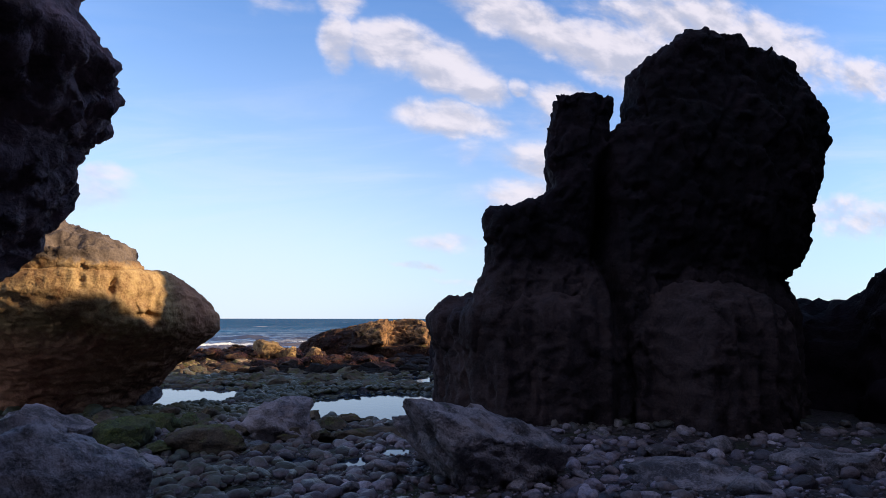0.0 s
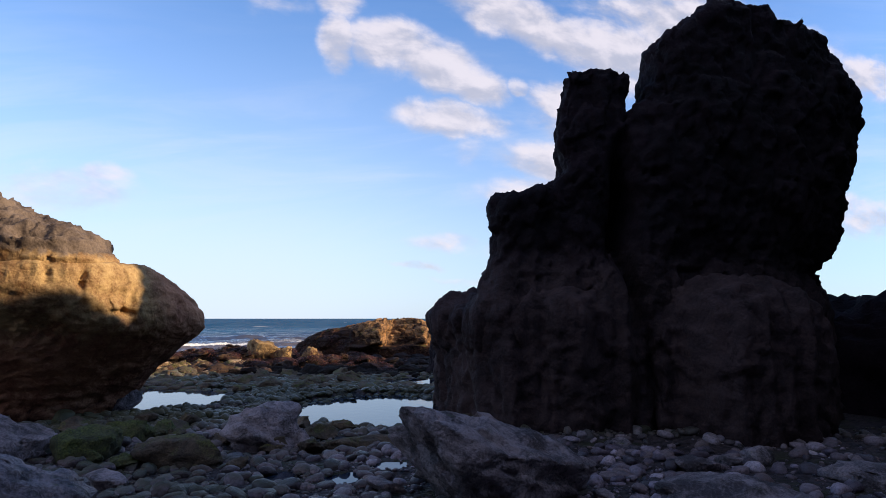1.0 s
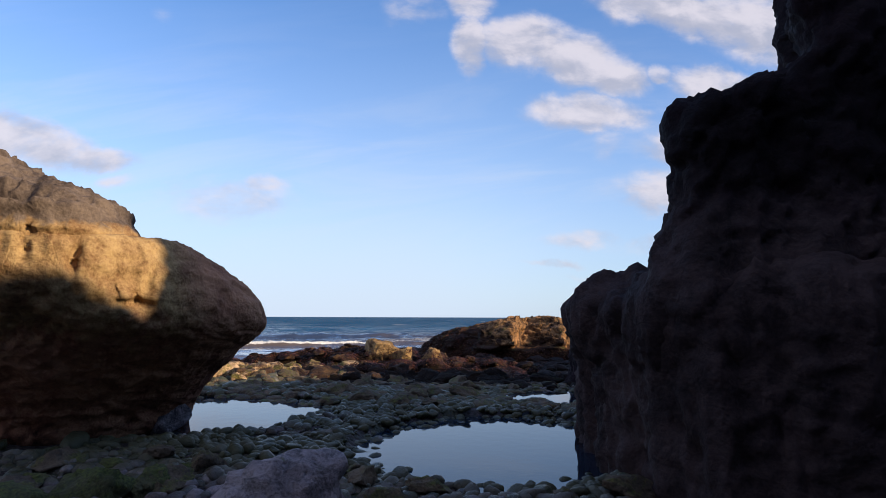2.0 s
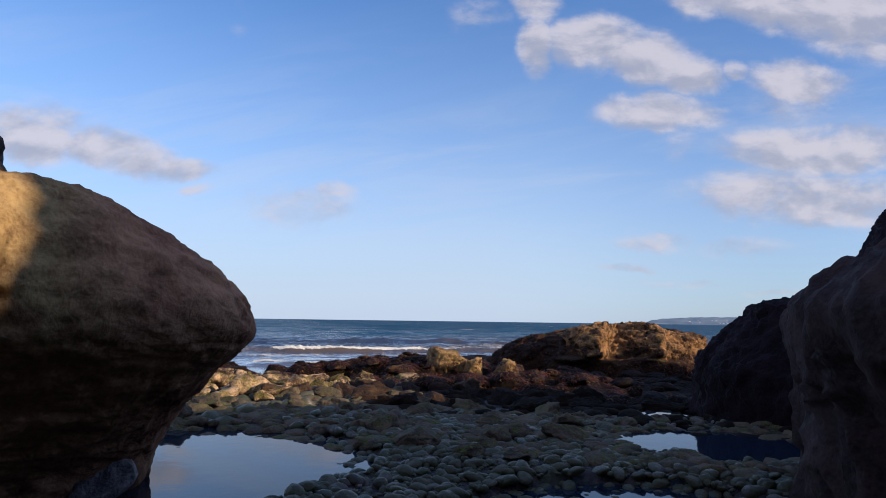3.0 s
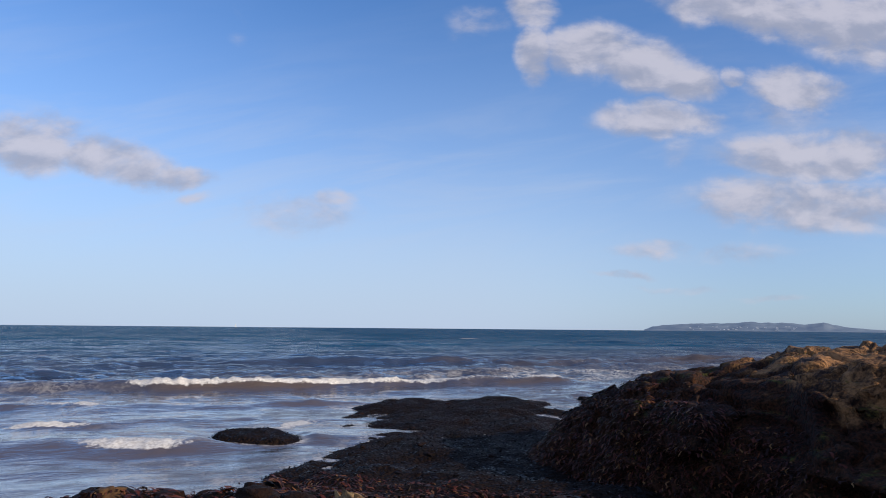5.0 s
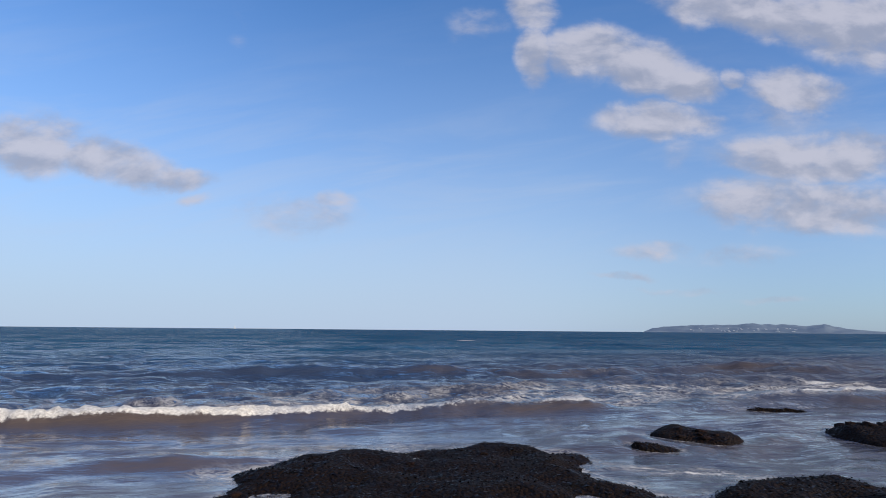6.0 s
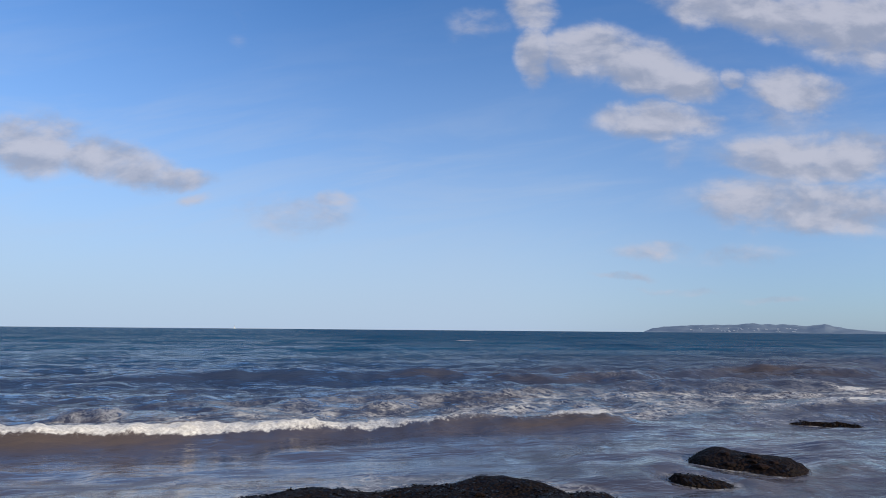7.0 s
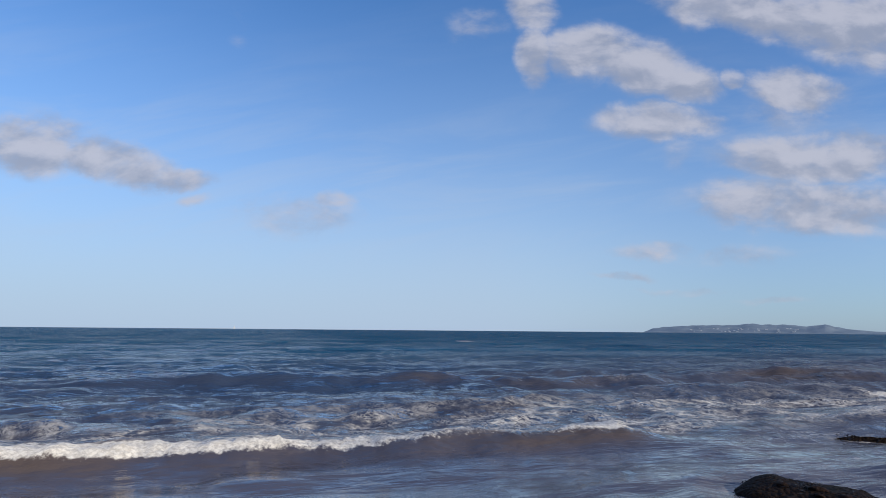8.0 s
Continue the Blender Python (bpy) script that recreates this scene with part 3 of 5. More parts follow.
# ---- ground ----
BUMPS = [  # centre x, y, half widths, top
    (-7.3, 28.3, 5.2, 3.2, -0.42), (-9.2, 34.0, 4.6, 8.5, -0.68), (-12.1, 41.1, 3.3, 4.2, -0.70), (-12.8, 42.8, 1.5, 1.2, -0.64), (-5.9, 42.4, 2.6, 1.6, -0.62),
    (3.5, 31.0, 12.0, 10.5, -0.60), (-19.0, 24.6, 5.6, 2.9, -0.42), (-27.5, 29.6, 3.6, 1.3, -0.62), (-14.9, 35.6, 1.2, 0.7, -0.60), (-17.6, 26.4, 2.6, 1.5, -0.30), (-20.6, 25.8, 3.2, 1.8, -0.55), (-15.7, 26.2, 1.2, 1.1, -0.42),
    (-12.8, 27.9, 1.25, 1.5, -0.22), (-11.2, 28.7, 1.7, 1.6, -0.16), (-9.9, 28.6, 1.6, 1.5, -0.02), (-15.2, 29.0, 0.8, 0.6, -0.55),
    (-8.4, 47.5, 1.15, 0.95, -0.69), (-9.25, 45.9, 0.65, 0.45, -0.66), (-3.2, 49.6, 2.3, 1.6, -0.58), (-6.0, 53.7, 0.9, 0.4, -0.70), (-24.0, 20.0, 9.0, 5.0, -0.40),
]
POOLS = [(-6.9, 14.1, 2.55, 2.45), (-1.5, 12.9, 1.95, 2.4), (-0.6, 18.1, 1.7, 1.45), (-1.4, 20.9, 0.35, 0.25)]
PUDDLES = [(-1.82, 7.5, 0.17, 0.20), (-1.14, 7.45, 0.20, 0.22), (-0.74, 8.0, 0.24, 0.18), (-2.29, 6.06, 0.18, 0.12)]  # little ones between the cobbles


def ground_height(x, y):
    z = np.interp(y, (-60, -10, 2, 6, 9, 18, 21, 24, 27, 31, 60, 400, 5000), (6, 0.5, -0.12, -0.22, -0.26, -0.30, -0.42, -0.66, -1.02, -1.5, -3.2, -9, -30))
    p = np.stack([x, y, np.zeros_like(x)], 1)
    wob = 0.35 * fbm(p, 0.45, 4, 5)
    for cx, cy, rx, ry, top in BUMPS:
        d = np.hypot((x - cx) / rx, (y - cy) / ry) + 0.5 * wob
        z = np.maximum(z, top - 0.10 * d - 1.6 * np.clip(d - 0.75, 0, None) ** 1.5)
    rough = np.clip((y - 22) / 5, 0, 1)
    z = z + (0.045 + 0.06 * rough) * fbm(p, 0.9, 5, 9) + (0.11 * rough * np.clip((36 - y) / 6, 0.25, 1)) * fbm(p, 1.3, 5, 40, ridged=True)
    run = np.clip((y - 24.6) / 4.4, 0, 1)
    away = np.abs(x - (-13.75 - 1.2 * run + 0.25 * np.sin(run * 7))) / 0.42
    z = np.where((y > 24.4) & (y < 29.2), np.minimum(z, -1.1 + 0.55 * np.clip(away - 0.3, 0, 9) ** 1.3), z)
    for cx, cy, rx, ry in PUDDLES:
        d = np.hypot((x - cx) / rx, (y - cy) / ry) + 0.5 * wob
        z = np.where(d < 0.95, np.minimum(z, PUDDLE - 0.10 + 0.09 * d), np.where(d < 1.9, np.maximum(z, PUDDLE + 0.012), z))
    for cx, cy, rx, ry in POOLS:
        d = np.hypot((x - cx) / rx, (y - cy) / ry) + 0.22 * wob
        rim = np.clip(1.35 - d, 0, 1)
        z = np.where(d < 1.35, np.where(d < 1, np.minimum(z, POOL - 0.02 - 0.26 * (1 - d)), np.maximum(z, POOL + 0.045 * np.minimum(1, (d - 1) * 4) * (rim > 0))), z)
    return z


def spread(lo, hi, step, outer, grow=1.25):
    line = list(np.arange(lo, hi + 1e-6, step))
    gap = step
    while line[-1] < outer:
        gap *= grow
        line.append(line[-1] + gap)
    gap = step
    while line[0] > -outer:
        gap *= grow
        line.insert(0, line[0] - gap)
    return np.array(line)


def sheet(name, xs, ys, height, mat):
    gx, gy = np.meshgrid(xs, ys)
    x, y = gx.ravel(), gy.ravel()
    v = np.stack([x, y, height(x, y)], 1)
    n = len(xs)
    i = (np.arange(len(ys) - 1)[:, None] * n + np.arange(n - 1)[None]).ravel()
    return mesh_of(name, v.tolist(), np.stack([i, i + 1, i + n + 1, i + n], 1).tolist(), mat)


ground = new("ground", sheet("ground", spread(-26, 10, 0.15, 4700), spread(-3, 50, 0.15, 4700), ground_height, SHINGLE))
tagged(ground, "dark shingle shore with weed sloping under the sea", "beach", kind="structure")


# ---- sea ----
CREST = radians(34)
BREAKERS = [  # offset along the swell, height, half width, foam from, foam to, foam strength
    (48.5, 0.40, 0.50, 2.0, 20.5, 1.0), (48.4, 0.06, 0.5, -7.5, -2.5, 1.0), (49.6, 0.14, 0.7, 23.0, 46.0, 0.85), (62.4, 0.46, 0.9, 0.0, 1.0, 0.8), (61.4, 0.20, 0.7, 26.0, 28.0, 0.8),
    (55.6, 0.12, 0.8, 33.5, 36.5, 0.9), (53.6, 0.13, 0.7, 0.0, 0.1, 0.0), (57.6, 0.16, 1.0, 0.0, 0.1, 0.0), (68.0, 0.26, 1.1, 0.0, 0.1, 0.0), (75.0, 0.26, 1.2, 0.0, 0.1, 0.0), (84.0, 0.26, 1.4, 0.0, 0.1, 0.0),
    (44.2, 0.16, 0.5, -4.0, 4.0, 0.8), (40.6, 0.16, 0.45, 1.0, 4.2, 0.9), (37.4, 0.12, 0.45, 3.5, 7.0, 0.8), (38.0, 0.12, 0.45, -9.0, -5.0, 0.7),
    (110.0, 0.25, 1.8, 0.0, 0.1, 0.0), (130.0, 0.25, 2.0, 0.0, 0.1, 0.0),
]


def sea_surface(x, y, gap):
    """Height, foam, lace, shoal, steep wave faces and calm of the water."""
    p = np.stack([x, y, np.zeros_like(x)], 1)
    q = -math.sin(CREST) * x + math.cos(CREST) * y + 0.9 * fbm(p, 0.05, 2, 71)
    along = math.cos(CREST) * x + math.sin(CREST) * y
    z, foam, lace, face = np.zeros_like(x), np.zeros_like(x), np.zeros_like(x), np.zeros_like(x)
    lively = 1 / (1 + (gap / 0.9) ** 2)
    for at, high, wide, a, b, strong in BREAKERS:
        d = q - at - 0.5 * fbm(np.stack([along * 0.22, np.full_like(x, at), 0 * x], 1), 1.0, 3, 3)
        swell = np.maximum(0.6 + 0.5 * smooth_noise(np.stack([along * 0.09, np.full_like(x, at * 3), 0 * x], 1), 8), 0.2)
        inside = np.clip((along - a) / 1.5, 0, 1) * np.clip((b - along) / 1.5, 0, 1)
        swell = np.maximum(swell, 0.85 * inside)
        z += high * swell * np.where(d > 0, np.exp(-(d / (wide * 2.6)) ** 2), np.exp(-(d / wide) ** 2))
        face = np.maximum(face, swell * np.exp(-((d + 0.7 * wide) / (0.7 * wide)) ** 2) * min(1.0, high * 3))
        broken = np.clip(0.92 + 0.65 * smooth_noise(np.stack([along * 0.3, np.full_like(x, at), 0 * x], 1), 12), 0, 1.15)
        front = np.where(d < 0, np.exp(-(d / (0.62 * wide)) ** 4), np.exp(-(d / (0.75 * wide)) ** 2))
        foam = np.maximum(foam, strong * inside * broken * front)
        z += 0.14 * strong * inside * broken * front * np.abs(fbm(p, 2.6, 4, 90)) * lively
        lace = np.maximum(lace, strong * inside * np.where(d > 0, np.exp(-(d / 3.6) ** 2), 0.0))
    s = np.stack([q, along * 0.5, np.zeros_like(x)], 1)
    drift = np.exp(-((q - 51.3) / 3.2) ** 2) * np.clip(0.68 + 0.9 * fbm(s, 0.10, 3, 37), 0, 1) + 0.75 * np.exp(-((q - 51.5) / 3.5) ** 2) * np.clip((along - 20) / 5, 0, 1)
    lace = np.maximum(lace, np.clip(drift, 0, 0.95) * (gap < 0.6) * np.clip((q - 48.6) / 0.8, 0, 1))
    calm = 0.45 + 0.55 * np.clip((q - 47) / 6, 0, 1)
    z += calm * (0.20 * fbm(s, 0.42, 3, 61) * lively + 0.11 * fbm(s, 1.5, 4, 64) * lively) + 0.09 * smooth_noise(s * 0.16, 66)
    under = ground_height(x, y)
    deep = np.clip((SEA - under) / 1.2, 0, 1)
    wash = np.clip(1 - (SEA - under) / 0.16, 0, 1)
    lace = np.maximum(lace, 0.8 * wash * (gap < 1))
    foam = np.maximum(foam, 0.40 * wash * (gap < 1))
    for cx, cy, rx, ry in ((-14.9, 41.0, 0.9, 0.45), (-13.9, 42.9, 1.6, 0.3), (-8.6, 44.0, 0.8, 0.3), (-15.6, 37.4, 0.5, 0.9)):
        d = np.hypot((x - cx) / rx, (y - cy) / ry) + 0.5 * fbm(p, 1.6, 3, 55)
        foam = np.maximum(foam, 0.75 * np.clip(1.35 - d, 0, 1))
        lace = np.maximum(lace, np.clip(2.2 - d, 0, 1))
    caps = np.clip(fbm(s, 0.12, 3, 33) - 1.12, 0, 1) * 2.4
    foam = np.maximum(foam, caps * (q > 66))
    shoal = np.clip(1 - (q - 46) / 10, 0, 1) * (0.75 + 0.25 * smooth_noise(p * 0.12, 51)) * 0.85
    shoal = shoal * np.interp(along, (10, 26), (1.0, 0.3)) + 0.2 * np.clip(along - 14, 0, 25) / 25 * np.exp(-((q - 62) / 35) ** 2)
    shoal = np.clip(shoal, 0, 1)
    face = face * np.clip(0.35 + 1.1 * smooth_noise(np.stack([along * 0.16, q * 0.08, 0 * x], 1), 29), 0.05, 1) * np.clip((72 - q) / 8, 0, 1)
    return SEA + z * (0.30 + 0.70 * deep), foam, lace, shoal, face, np.clip((49.5 - q) / 2.0, 0, 1) * np.interp(along, (10, 26), (1.0, 0.35))


def make_sea():
    apex = np.array([-5.0, 13.0])
    bearings = np.linspace(radians(-66), radians(80), 720)
    ranges = [9.0]
    while ranges[-1] < 4500:
        ranges.append(ranges[-1] * (1.0096 if ranges[-1] < 24 else 1.0052 if ranges[-1] < 62 else 1.0096 if ranges[-1] < 150 else 1.03))
    ranges = np.array(ranges)
    rr, bb = np.meshgrid(ranges, bearings, indexing="ij")
    x, y = (apex[0] - rr * np.sin(bb)).ravel(), (apex[1] + rr * np.cos(bb)).ravel()
    gap = np.maximum(np.gradient(ranges), ranges * (bearings[1] - bearings[0]))
    z, foam, lace, shoal, face, calm = sea_surface(x, y, np.repeat(gap, len(bearings)))
    n = len(bearings)
    i = (np.arange(len(ranges) - 1)[:, None] * n + np.arange(n - 1)[None]).ravel()
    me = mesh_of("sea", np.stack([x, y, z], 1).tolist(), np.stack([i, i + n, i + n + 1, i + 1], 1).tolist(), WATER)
    for name, values in (("foam", foam), ("lace", lace), ("shoal", shoal), ("face", face), ("calm", calm)):
        me.attributes.new(name, "FLOAT", "POINT").data.foreach_set("value", values.astype(np.float32))
    tagged(new("sea", me), "blue-grey sea with low breaking waves and foam", "sea", kind="structure")


make_sea()


def make_pool(cx, cy, rx, ry, level=POOL):
    ring = np.arange(48) * 2 * np.pi / 48
    v = [(cx, cy, level)] + [(cx + 1.3 * rx * math.cos(a), cy + 1.3 * ry * math.sin(a), level) for a in ring]
    ob = new("rock_pool", mesh_of("rock_pool", v, [(0, 1 + k, 1 + (k + 1) % 48) for k in range(48)], STILL))
    tagged(ob, "still shallow rock pool mirroring the sky among cobbles", "rock pool", "rock pools", "structure")


for pool in POOLS:
    make_pool(*pool)
for pool in PUDDLES:
    make_pool(*pool, PUDDLE)


# ---- large rocks ----
def big_rock(name, lofts, mat, label, category, seed, voxel=0.07, power=3.0, kind="", carve=None, pieces=(), **rough):
    """One rock out of lofted masses; with pieces named, each mass is a part of its own."""
    root = None
    if pieces:
        root = new(name)
        root.matrix_world = pose((lofts[0][0][0][1] + lofts[0][0][0][2]) / 2, (lofts[0][0][0][3] + lofts[0][0][0][4]) / 2, -0.3)
        tagged(root, label, category, kind=kind)
    groups = [[one] for one in lofts] if pieces else [lofts]
    for k, group in enumerate(groups):
        bm = bmesh.new()
        for rows, shear, *own in group:
            loft(bm, rows, own[0] if own else power, shear=shear, slant=own[1] if len(own) > 1 else 0.0)
        me = fused(pieces[k] if pieces else name, bm, voxel)
        weather(me, seed, **rough)
        if carve:
            carve(me)
        me.materials.append(mat)
        if not pieces:
            return tagged(new(name, me), label, category, kind=kind)
        move(me, coords(me) - np.array(root.matrix_world.translation))
        ob = new(pieces[k], me)
        ob.parent = root
    return root


def fissure(me):
    """The deep upright split between the tower and its side pillar."""
    co = coords(me)
    line = 2.68 + 0.07 * np.sin(co[:, 2] * 1.7) + 0.05 * np.sin(co[:, 2] * 4.3) - 0.03 * (co[:, 2] - 3)
    front = np.clip((11.6 - co[:, 1]) / 0.8, 0, 1) * np.clip((co[:, 2] - 0.6) / 1.2, 0, 1)
    co[:, 1] += front * (0.6 * np.clip((4.4 - co[:, 2]) / 0.9, 0, 1) * np.exp(-np.abs((co[:, 0] - line) / 0.13) ** 1.5))
    co[:, 1] += 0.35 * np.clip((11.6 - co[:, 1]) / 0.8, 0, 1) * np.clip((2.6 - co[:, 2]) / 1.4, 0, 1) * np.exp(-((co[:, 0] - 3.3) / 0.35) ** 2)
    move(me, co)


big_rock("rock_pillar", [
    ([(-0.7, 1.0, 6.55, 9.7, 18), (0.5, 1.1, 6.4, 9.75, 18), (1.7, 1.4, 6.3, 9.8, 16.6), (2.2, 1.7, 6.2, 9.9, 17.2), (2.6, 2.1, 6.55, 9.9, 17.2), (3, 2.3, 6.74, 9.9, 17.0), (3.3, 2.35, 6.78, 9.9, 16.4), (3.6, 2.4, 6.86, 9.9, 15.2), (4.1, 2.4, 7.08, 9.9, 14.8), (4.72, 2.5, 7.02, 9.9, 14.6),
     (4.9, 2.82, 7.2, 9.95, 14.5), (5.4, 2.98, 7.02, 10, 14.2), (5.72, 3.0, 6.74, 10, 14.0), (5.98, 3.12, 6.5, 10, 13.8), (6.16, 3.5, 6.36, 10.05, 13.4), (6.3, 3.85, 5.75, 10.05, 13), (6.55, 4.05, 5.2, 10.15, 12)], 0.25, 4.5, 0.2),
    ([(-0.7, 0.4, 2.6, 10.1, 13), (2.0, 0.42, 2.6, 10.25, 13), (2.4, 0.54, 2.6, 10.3, 12.6), (3.05, 0.55, 2.6, 10.3, 12.2), (3.28, 0.54, 2.6, 10.3, 12.2), (3.42, 1.1, 2.6, 10.3, 12.2), (3.7, 1.74, 2.6, 10.3, 12.0),
     (4.2, 1.60, 2.76, 10.3, 11.8), (4.6, 1.64, 2.76, 10.3, 11.8), (5.0, 1.69, 2.72, 10.3, 11.7), (5.28, 1.72, 2.82, 10.3, 11.6), (5.48, 1.95, 2.84, 10.35, 11.5)], 0.22, 4.5),
    ([(-0.7, -0.2, 4, 10.0, 17.5), (0.1, -0.14, 4, 10.1, 17.5), (0.85, -0.17, 4, 10.0, 17), (1.3, -0.32, 4, 10.0, 16.5), (1.5, -0.27, 4, 10, 16), (1.7, 0.0, 4, 10.1, 15), (1.85, 0.35, 4, 10.2, 14)], 0.0, 2.3),
    ([(-0.7, 3.0, 5.5, 9.35, 12), (1.2, 3.0, 5.4, 9.35, 12), (1.6, 3.15, 5.25, 9.45, 12), (1.85, 3.45, 5.0, 9.65, 12), (1.95, 3.8, 4.7, 9.8, 12)], 0.0, 2.5),
], STACK, "tall dark split sea stack of craggy volcanic rock", "sea stack", 101, 0.045, 3.4, big=0.05, blocks=0.125, block_size=0.7, fine=0.03, upright=0.6, flutes=0.13, carve=fissure, pieces=("tower", "side_pillar", "foot", "bulge"))

def nicks(me):
    """Chipped hollows and worn hollows in the face of the boulder, and the shallow groove along its nose."""
    co, no = coords(me), normals(me)
    d = np.zeros(len(co))
    for x, y, z, wide, tall, deep in ((-5.72, 10.3, 1.98, 0.045, 0.17, 0.12), (-5.42, 10.9, 1.76, 0.10, 0.24, 0.08), (-5.30, 10.9, 1.60, 0.045, 0.22, 0.10), (-5.38, 11.0, 1.48, 0.12, 0.06, 0.10), (-6.1, 9.95, 2.2, 0.05, 0.22, 0.08), (-6.4, 10.1, 1.2, 0.5, 0.25, 0.10)):
        off = (co - (x, y, z)) / (wide, 0.8, tall)
        d -= deep * np.exp(-(off ** 2).sum(1) ** 1.4) * (1 + 0.6 * fbm(co, 9.0, 3, 217))
    below = np.clip((2.4 - co[:, 2]) / 0.3, 0, 1)
    bed = co @ np.array((0.10, 0.12, 1.0)) + 0.06 * fbm(co, 1.4, 3, 219)
    d += below * 0.022 * (np.abs(np.mod(bed / 0.34, 1) - 0.5) * 2 - 0.5) * (0.6 + fbm(co, 0.8, 2, 223))
    groove = np.exp(-((co[:, 2] - (1.62 + 0.28 * (13.0 - co[:, 1]))) / 0.07) ** 2) * np.clip((co[:, 1] - 11.9) / 0.5, 0, 1)
    d -= 0.05 * groove
    d += 0.012 * fbm(co * (1, 1, 2.2), 7.0, 3, 221, ridged=True)
    co = co + no * d[:, None]
    # the nose dips and draws in towards its far end
    t = np.clip((co[:, 1] - 11.6) / 1.4, 0, 1)
    high = np.clip((co[:, 2] - 0.9) / 1.2, 0, 1)
    co[:, 2] -= 0.17 * t * high * np.clip((co[:, 0] + 9.5) / 2.5, 0, 1)
    co[:, 0] += (0.05 * np.exp(-((co[:, 1] - 12.4) / 0.5) ** 2) - 0.12 * np.clip((co[:, 1] - 12.6) / 0.9, 0, 1)) * np.clip((co[:, 0] + 8) / 2, 0, 1)
    move(me, co)


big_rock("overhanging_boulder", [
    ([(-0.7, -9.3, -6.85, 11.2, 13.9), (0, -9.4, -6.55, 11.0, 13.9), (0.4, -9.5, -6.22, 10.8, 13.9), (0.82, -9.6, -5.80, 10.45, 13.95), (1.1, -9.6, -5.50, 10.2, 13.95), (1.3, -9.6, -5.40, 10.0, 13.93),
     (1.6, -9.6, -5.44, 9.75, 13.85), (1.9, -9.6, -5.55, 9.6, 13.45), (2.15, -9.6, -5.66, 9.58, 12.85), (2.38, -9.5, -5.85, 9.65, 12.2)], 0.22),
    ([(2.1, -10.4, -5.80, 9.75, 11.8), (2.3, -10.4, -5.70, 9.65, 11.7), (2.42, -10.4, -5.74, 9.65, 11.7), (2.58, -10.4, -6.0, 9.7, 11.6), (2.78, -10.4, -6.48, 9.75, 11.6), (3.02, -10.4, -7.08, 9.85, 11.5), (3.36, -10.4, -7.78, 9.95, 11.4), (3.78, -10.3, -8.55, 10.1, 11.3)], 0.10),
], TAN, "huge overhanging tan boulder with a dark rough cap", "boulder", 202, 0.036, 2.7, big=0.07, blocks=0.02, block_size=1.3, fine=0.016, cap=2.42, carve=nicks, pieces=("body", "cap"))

big_rock("rear_rock", [
    ([(-0.9, -0.8, 7, 18.9, 26), (0.5, -0.75, 7, 19.3, 25.6), (1.0, -0.4, 7, 19.6, 25.2), (1.35, 0.0, 7, 19.9, 25), (1.75, 0.35, 7, 20.0, 24.8), (2.0, 1.3, 7, 20.2, 24.6), (2.8, 2.4, 6.8, 20.3, 24.4), (3.6, 2.9, 6.4, 20.5, 24), (4.2, 3.6, 6, 21, 23.5)], 0.0),
], BASALT, "dark rounded rock beside the far rock pool", "rock", 303, 0.08, 2.8, big=0.10, blocks=0.12, block_size=0.8, fine=0.03)


def cleft(me):
    """Broken steps across the front of the outcrop, the widest beside a narrow bright wall."""
    co = coords(me)
    side = co[:, 0] - (-3.55 + 0.15 * (co[:, 2] - 0.5) + 0.05 * np.sin(co[:, 2] * 6)) + 0.10 * fbm(co, 1.1, 3, 77)
    front = np.clip((36.4 - co[:, 1]) / 1.2, 0, 1) * np.clip((co[:, 2] + 0.15 - 0.1 * np.sin(co[:, 0] * 3)) / 0.2, 0, 1)
    steps = np.interp(side, (-4.2, -3.0, -2.7, -1.9, -1.75, -0.2, 0.2, 0.9, 2.1, 2.4, 3.6), (0, -0.40, 0.10, -0.15, -0.65, -1.20, 0.60, 0.22, -0.60, 0.0, 0))
    co[:, 1] += front * steps
    rough = np.clip((side + 2.3) / 0.8, 0, 1) * np.clip((co[:, 2] + 0.1) / 0.3, 0, 1)
    co += normals(me) * (rough * (0.09 * fbm(co * (1, 1, 1.7), 0.9, 3, 83, ridged=True) - 0.03))[:, None]
    # bedding joints and slanting cracks
    f1, f2, ident = crags((co + 0.12 * fbm(co, 1.4, 2, 91)[:, None]) * (0.8, 0.8, 1.7), 1.05, 87)
    cracks = np.exp(-((f2 - f1) / 0.07) ** 2) * 0.10 + np.exp(-((co[:, 2] - 0.50 - 0.06 * np.sin(co[:, 0] * 1.7)) / 0.045) ** 2) * 0.07
    co -= normals(me) * (cracks * np.clip((co[:, 2] + 0.2) / 0.3, 0, 1))[:, None]
    # a ledge runs along the foot of the golden face
    co[:, 1] -= 0.45 * np.clip((side + 2.4) / 0.6, 0, 1) * np.clip((5.2 - side) / 0.8, 0, 1) * np.clip((0.05 + 0.05 * np.sin(co[:, 0] * 2.3) - co[:, 2]) / 0.12, 0, 1) * np.clip((36.0 - co[:, 1]) / 1.2, 0, 1)
    move(me, co)


